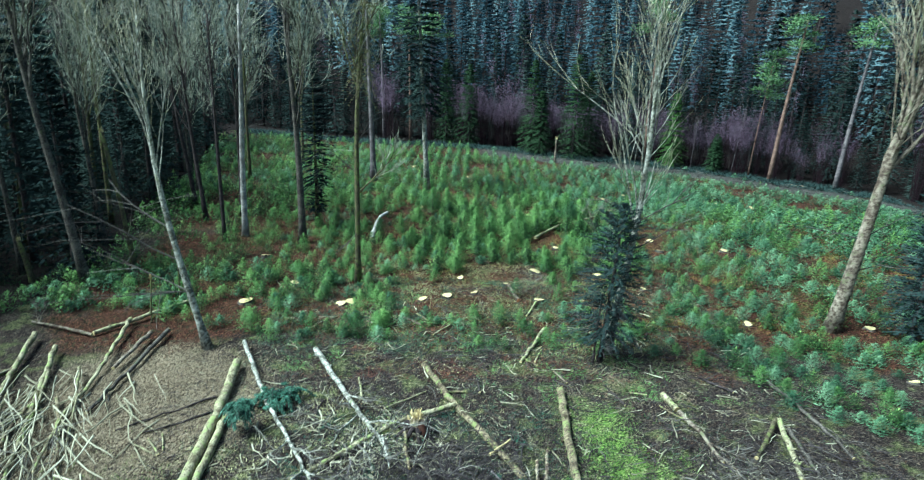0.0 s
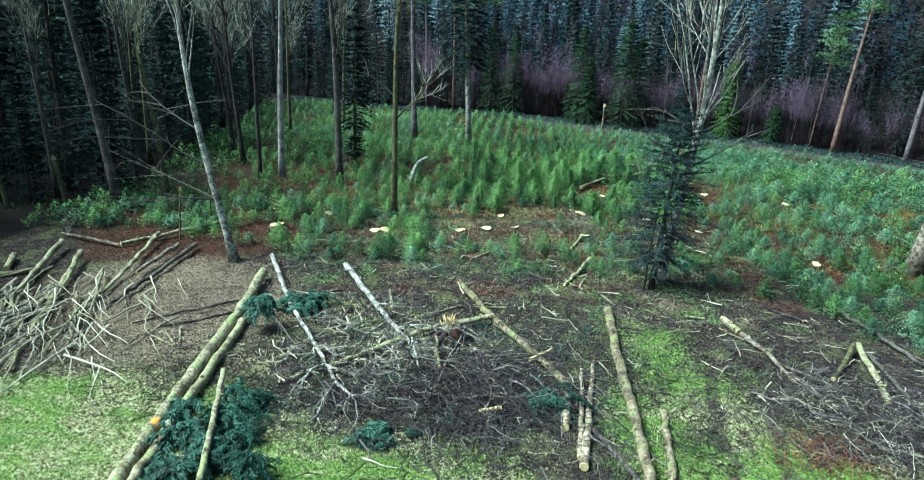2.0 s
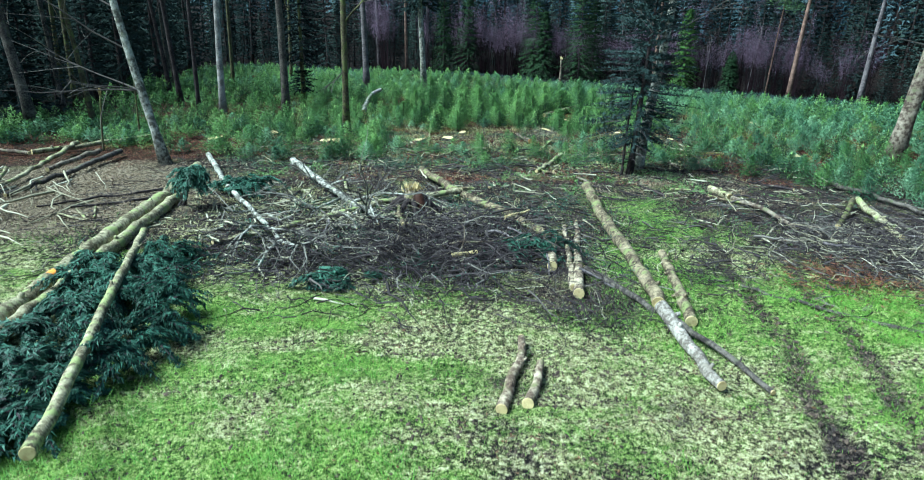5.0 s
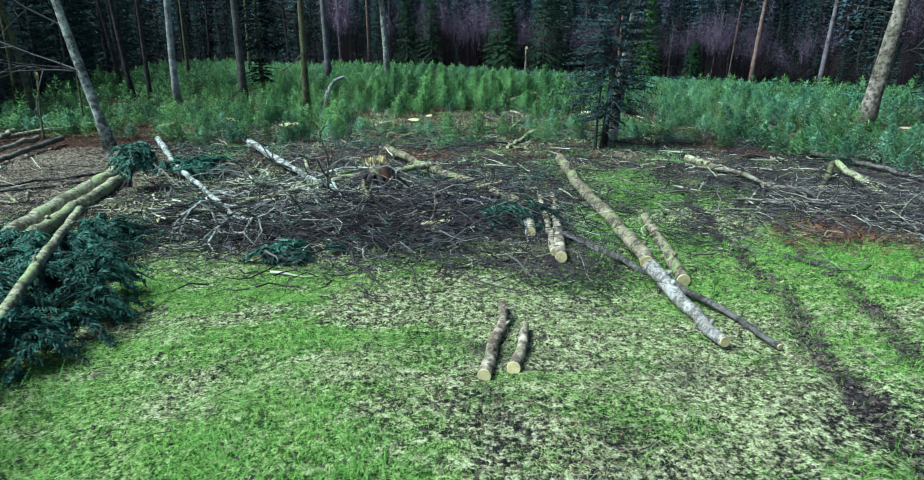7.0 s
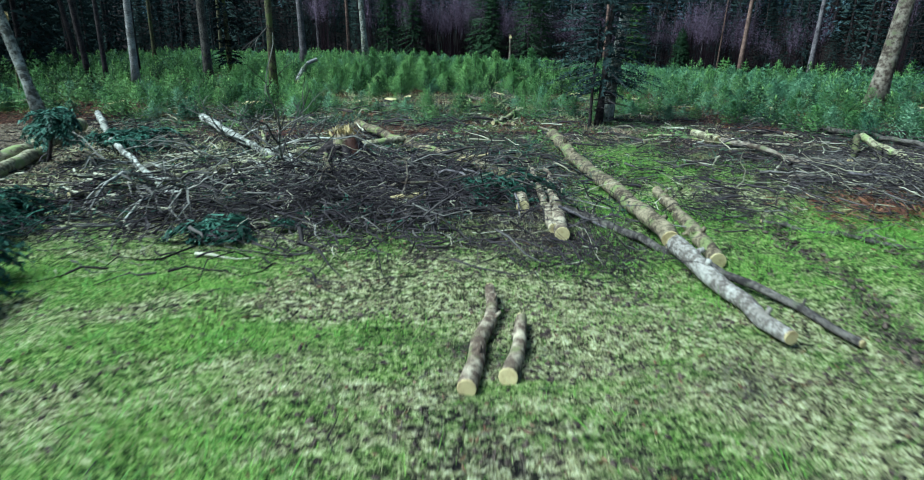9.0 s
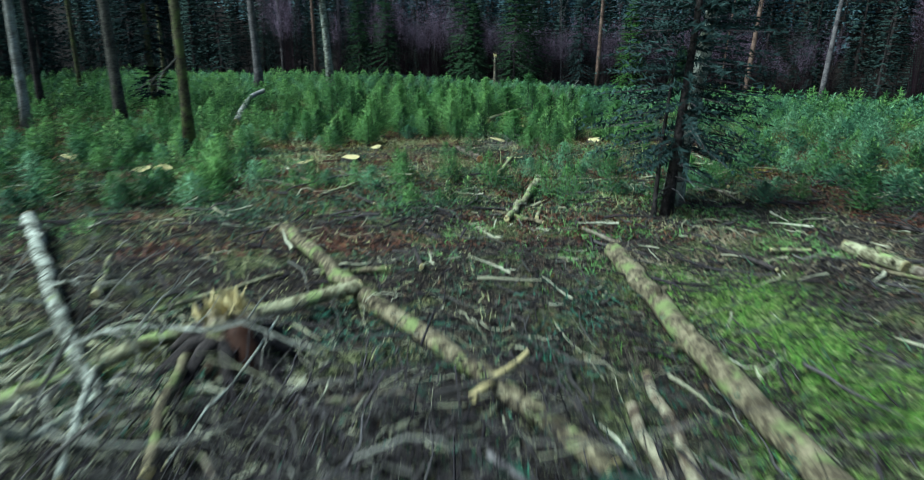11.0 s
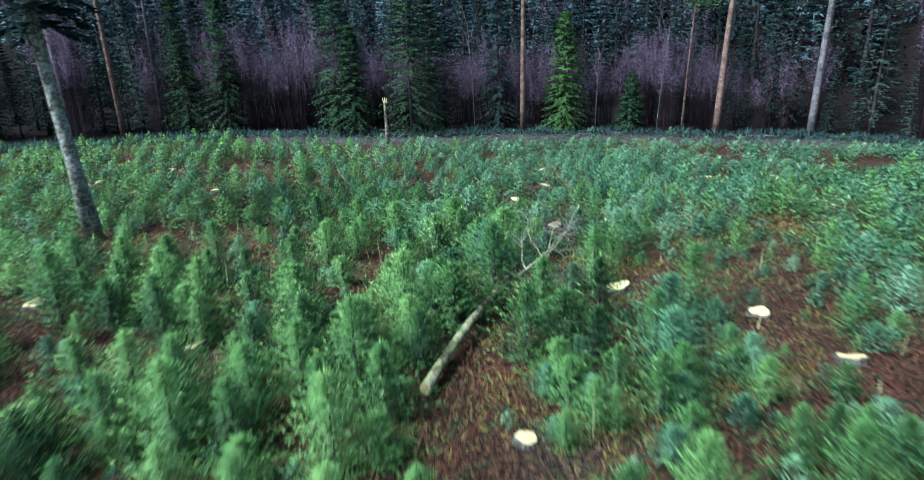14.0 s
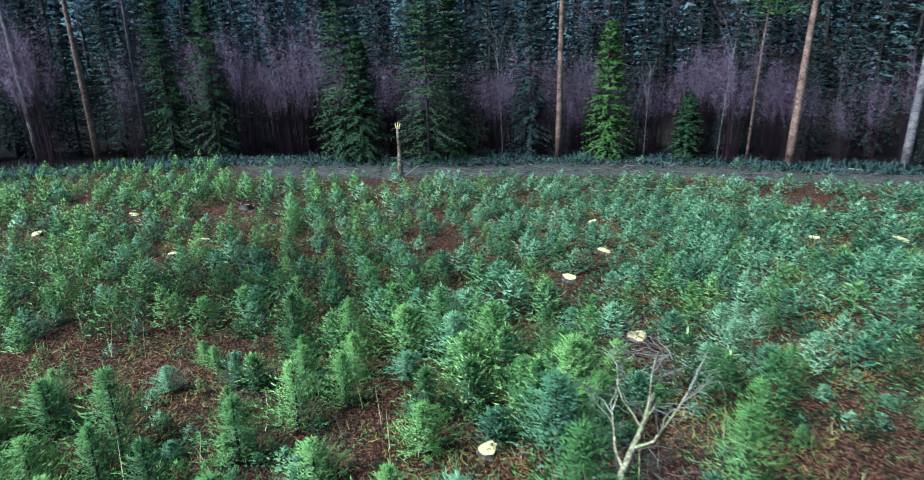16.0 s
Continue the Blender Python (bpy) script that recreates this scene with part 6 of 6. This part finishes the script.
for x0, x1, y0, y1, n in ((-30, -3.5, 35, 49, 180), (10.5, 30, 27, 42, 80), (-3, 9, 34.5, 40, 26)):
    for _ in range(n):
        x, y = r.uniform(x0, x1), r.uniform(y0, y1)
        if y > np.interp(x, FRONT_X, FRONT_Y) and not in_gap(x, y):
            saplings.append((x, y, int(r.choice([0, 1, 2, 2, 3, 4])), r.uniform(0.6, 1.1) * (0.7 if -3.5 < x < 10 else 1), r.uniform(0, 360)))
for _ in range(1300):
    x, y = r.uniform(-16, 36), r.uniform(48, 92)
    if not in_gap(x, y):
        saplings.append((x, y, int(r.integers(0, 6)), r.uniform(0.3, 0.6), r.uniform(0, 360)))
order = sorted(range(len(saplings)), key=lambda i: (saplings[i][0] - 6.5) ** 2 * 0.8 + (saplings[i][1] - 61) ** 2 * 0.5)
near = set([i for i in order if saplings[i][3] > 0.5][:260])
used = set()
stuff = [[Geo(), Geo()], [Geo(), Geo()]]
for i, (x, y, k, s, turn) in enumerate(saplings):
    base = spot(x, y)
    if i in near:
        m = pose(*base, 0, 0, turn) @ Matrix.Scale(s, 4)
        if k not in used:
            used.add(k)
            models[k].matrix_basis = m
        else:
            copy_thing(models[k], m)
    else:
        far = 2 if y > 93 or abs(x - 6) > 30 or s < 0.5 else int(y > 74 or abs(x - 6) > 19)
        c, sn = np.cos(radians(turn)) * s, np.sin(radians(turn)) * s
        for level in (0, 1):
            v, f = light_models[far][k][level].arrays()
            w = np.stack([v[:, 0] * c - v[:, 1] * sn + base[0], v[:, 0] * sn + v[:, 1] * c + base[1], v[:, 2] * s + base[2]], -1)
            stuff[k >= 3][level].add(w, f, turn / 360, turned(light_models[far][k][level].normals[0], turn))
FIELD = ("field of young green spruce saplings planted in rows", "stand of blue-green bushy conifer saplings")
for kind, pair in enumerate(stuff):
    ob = tagged(new("sapling_field", build_mesh("sapling_field", pair[0], (M_SAPLING, M_BLUE)[kind])), FIELD[kind], "saplings", kind="stuff")
    part("shoot_growth", pair[1], (M_TIP, M_TIP_BLUE)[kind], ob, "lighter fresh shoot tips")["kind"] = "stuff"


# ---------------------------------------------------------------- grass, leaves, bracken
def tuft(x, y, scale, seed):
    return ease(value_noise(x, y, scale, seed, 2), 0.42, 0.62)


def scatter(name, label, category, count, x0, x1, y0, y1, keep, length, width, material, upright=1.0, seed=0, dz=0.0, thin=False):
    r = np.random.default_rng(seed)
    x, y = r.uniform(x0, x1, count), r.uniform(y0, y1, count)
    ok = r.random(count) < keep(x, y)
    x, y = x[ok], y[ok]
    n = len(x)
    p = np.stack([x, y, height(x, y) - 0.01 + r.random(n) * dz], -1)
    d = r.normal(size=(n, 3)) * [1, 1, 0.25] * (1 / max(upright, 0.05)) * 0.6 + [0, 0, upright]
    ln = length * r.uniform(0.5, 1.4, n) * (0.6 + 0.9 * tuft(x, y, 2.2, seed + 60))
    g = Geo()
    (g.spikes if thin else g.blades)(p, d, ln, width * r.uniform(0.6, 1.4, n), seed)
    if upright > 0.3:
        g = soften(g, lambda q: np.tile([0, 0, 1.0], (len(q), 1)), 0.65)
    tagged(new(name, build_mesh(name, g, material)), label, category, kind="stuff")


def clods(name, label, p, size, material, seed):
    """Squashed lumps of soil, each with eight faces."""
    r = np.random.default_rng(seed)
    n = len(p)
    a = r.uniform(0, 6.28, n)
    u = np.stack([np.cos(a), np.sin(a), 0 * a], -1) * (size * r.uniform(0.8, 1.7, n))[:, None]
    w = np.stack([-np.sin(a), np.cos(a), 0 * a], -1) * (size * r.uniform(0.6, 1.0, n))[:, None]
    up = np.array([0, 0, 1.0]) * (size * r.uniform(0.5, 0.9, n))[:, None]
    v = np.stack([p + u, p + w + 0.2 * up, p - u + 0.3 * up, p - w, p + up + 0.3 * w, p - up], 1)
    f = np.array([[0, 1, 4], [1, 2, 4], [2, 3, 4], [3, 0, 4], [1, 0, 5], [2, 1, 5], [3, 2, 5], [0, 3, 5]])[None] + 6 * np.arange(n)[:, None, None]
    tagged(new(name, build_mesh(name, Geo().add(v.reshape(-1, 3), f.reshape(-1, 3)), material)), label, "soil", kind="stuff")


r = np.random.default_rng(61)
tread = []
for line in RUTS[:2]:
    q = curve_between([(x, y, 0) for x, y in line], 150)
    for k, c in enumerate(q):
        for off in (-0.2, -0.07, 0.07, 0.2):
            if r.random() < 0.75:
                tread.append((c[0] + off + r.normal() * 0.035, c[1] + 0.5 * abs(off) * (1 if k % 2 else -1) + r.normal() * 0.03))
tread = np.array(tread)
clods("mud_clods", "dark clods pressed up by tyres in the ruts", np.append(tread, height(tread[:, 0], tread[:, 1])[:, None] + 0.01, 1), r.uniform(0.03, 0.075, len(tread)), M_SOIL, 3)
x, y = r.uniform(-9, 13, 60000), r.uniform(8.5, 19.5, 60000)
loose = r.random(60000) < 0.02 + 0.28 * ease(value_noise(0.5 * x, 1.6 * y, 0.9, 83, 3), 0.5, 0.66) * dryness(x, y) * ease(x + 0.5 * (16 - y), -7, 1)
x, y = x[loose], y[loose]
clods("soil_crumbs", "small dark crumbs of soil among the grass", np.stack([x, y, height(x, y)], -1), r.uniform(0.015, 0.055, len(x)), M_SOIL, 4)
scatter("grass", "short green grass in patches", "grass", 760000, -17, 15, 8.5, 31, lambda x, y: zones(x, y)[0] * (0.12 + 1.1 * (1 - dryness(x, y)) * (0.4 + 0.6 * tuft(x, y, 0.7, 8))), 0.11, 0.008, M_GRASS, 0.9, 1, thin=True)
scatter("grass", "lush tufts of longer green grass", "grass", 130000, -9, 13, 8.5, 29, lambda x, y: zones(x, y)[0] * (1 - dryness(x, y)) ** 2 * tuft(x, y, 0.55, 71), 0.22, 0.012, M_GRASS, 0.8, 21, thin=True)
scatter("dry_grass", "pale dry grass stalks and moss", "grass", 260000, -14, 14, 8.5, 24, lambda x, y: (1 - zones(x, y)[1] * 0.7) * (0.05 + dryness(x, y)) * (0.3 + 0.7 * tuft(x, y, 1.0, 9)) * 0.8, 0.09, 0.008, M_STRAW, 0.6, 2, thin=True)
scatter("fallen_leaves", "brown leaves strewn over the ground", "leaves", 30000, -24, 22, 9, 42, lambda x, y: 0.35 + 0.5 * tuft(x, y, 2.0, 12), 0.075, 0.05, M_LEAF, 0.12, 3, 0.03)
scatter("bracken", "low rust-brown bracken under the saplings", "bracken", 240000, -28, 45, 33, 100, lambda x, y: ease(zones(x, y)[2], 0.2, 0.8) * tuft(x, y, 1.6, 14), 0.19, 0.04, M_BRACKEN, 0.6, 4, 0.0, True)
scatter("bracken", "rust-brown dead bracken in brushwood", "bracken", 9000, 9, 16, 16, 22, lambda x, y: np.exp(-(((x - 11.6) / 1.5) ** 2 + ((y - 19.3) / 1.1) ** 2)), 0.16, 0.035, M_BRACKEN, 0.25, 5, 0.2)
scatter("undergrowth", "low green undergrowth between saplings and forest", "undergrowth", 240000, -22, 42, 34, 102, lambda x, y: 0.7 * tuft(x, y, 2.0, 18) * (y > np.interp(x, FRONT_X, FRONT_Y)) * (edge_y(x) > y) * (x > -22), 0.19, 0.034, M_WEEDS_GREEN, 0.6, 6, 0.0, True)
# Darker than the field's undergrowth: the wood's shade is carried by the material.
scatter("undergrowth", "dark green undergrowth, forest shade put into its colour", "undergrowth", 34000, -50, -14, 26, 100, lambda x, y: 0.8 * (0.4 + 0.6 * tuft(x, y, 3.0, 18)) * ease(-x, 14, 20) * (y > np.interp(x, [-50, -34, -27, -20, -14], [26, 30, 38, 40, 38])), 0.3, 0.06, M_EDGE, 0.7, 16)
scatter("dry_grass", "tan grass in the open patch between saplings", "grass", 60000, -8, 15, 32, 53, lambda x, y: (0.25 + 0.75 * (hill(x, y, 2.5, 43.5, 4.5, 4) + hill(x, y, 4.6, 48, 4.5, 3))) * (0.3 + 0.7 * tuft(x, y, 1.3, 22)), 0.22, 0.02, M_STRAW, 0.7, 7, 0.0, True)
scatter("undergrowth", "low green sprigs in the brush of the felling strip", "undergrowth", 110000, -12, 20, 20, 47, lambda x, y: (0.12 + 1.1 * ease(y, 31, 36)) * (0.2 + 0.8 * tuft(x, y, 1.7, 28)) * (1 - 0.9 * np.exp(-(((x - 1.5) / 3.5) ** 2 + ((y - 43) / 4) ** 2))), 0.2, 0.034, M_SPRIG, 0.6, 8, 0.08, True)
scatter("undergrowth", "bright green shoots in the felling strip", "undergrowth", 40000, -10, 18, 29, 47, lambda x, y: tuft(x, y, 1.1, 38) * tuft(x, y, 3.1, 39), 0.16, 0.028, M_SAPLING, 0.7, 18, 0.03, True)
scatter("dry_grass", "mossy yellowish grass between cut branches", "grass", 60000, -12, 3, 22, 33, lambda x, y: 0.06 + 0.9 * tuft(x, y, 1.0, 57) * (hill(x, y, -3.2, 25.4, 1.8, 1.8) + hill(x, y, -7.0, 25.0, 2.5, 2.5)), 0.16, 0.018, M_STRAW, 0.6, 31, 0.05, True)
scatter("undergrowth", "small green sprays lying in the brush", "undergrowth", 9000, -8, 6, 19, 28, lambda x, y: tuft(x, y, 0.9, 58), 0.2, 0.03, M_FROND, 0.4, 33, 0.4, True)
scatter("dry_grass", "tan dead grass round the foot of the spruce", "grass", 16000, 4, 17, 25, 37, lambda x, y: tuft(x, y, 1.3, 62) * np.clip(hill(x, y, 9.3, 31.0, 2.6, 2.6) + hill(x, y, 13.5, 29.5, 2.0, 2.5), 0, 1), 0.17, 0.02, M_LEAF_TAN, 0.6, 35, 0.03, True)
scatter("bracken", "red-brown leaves and bracken on an open patch", "bracken", 16000, 14, 26, 58, 69, lambda x, y: hill(x, y, 19.6, 63.4, 3.0, 2.6) * (0.35 + 0.65 * tuft(x, y, 0.9, 64)), 0.13, 0.045, M_BRACKEN, 0.3, 37, 0.02)
scatter("bracken", "rusty dead bracken patches behind the felling strip", "bracken", 30000, -10, 17, 31, 48, lambda x, y: tuft(x, y, 1.9, 48), 0.24, 0.035, M_BRACKEN, 0.5, 19, 0.03, True)
scatter("fallen_leaves", "dry leaf litter on the bare patch beside felled logs", "leaves", 34000, -22, -9.5, 21, 35, lambda x, y: np.clip(1.5 * hill(x, y, -14.5, 28.5, 5.0, 5.5), 0, 0.95), 0.10, 0.07, M_LEAF_TAN, 0.12, 9, 0.03)
scatter("yellow_weeds", "yellowing weeds among saplings", "weeds", 210000, -20, 40, 38, 92, lambda x, y: (0.4 + 0.6 * ease(x, 8, 14)) * ease(value_noise(x, y, 3.0, 91, 2), 0.46, 0.62) * (1 - 0.85 * hill(x, y, 19.6, 63.4, 3.2, 2.6)), 0.16, 0.03, M_WEED, 0.6, 10, 0.0, True)
scatter("dry_stalks", "thin pale dead stalks among saplings", "stalks", 2600, -14, 32, 40, 82, lambda x, y: 0.8 * tuft(x, y, 3.0, 95), 0.75, 0.022, M_STRAW, 2.2, 11, 0.0, True)
scatter("undergrowth", "dark low bushes along the forest edge", "undergrowth", 300000, -42, 66, 80, 130, lambda x, y: ease(edge_y(x) - y, -3, 0) * (1 - ease(edge_y(x) - y, 2, 4.5)), 0.5, 0.10, M_SPRUCE, 0.7, 12, 0.25)
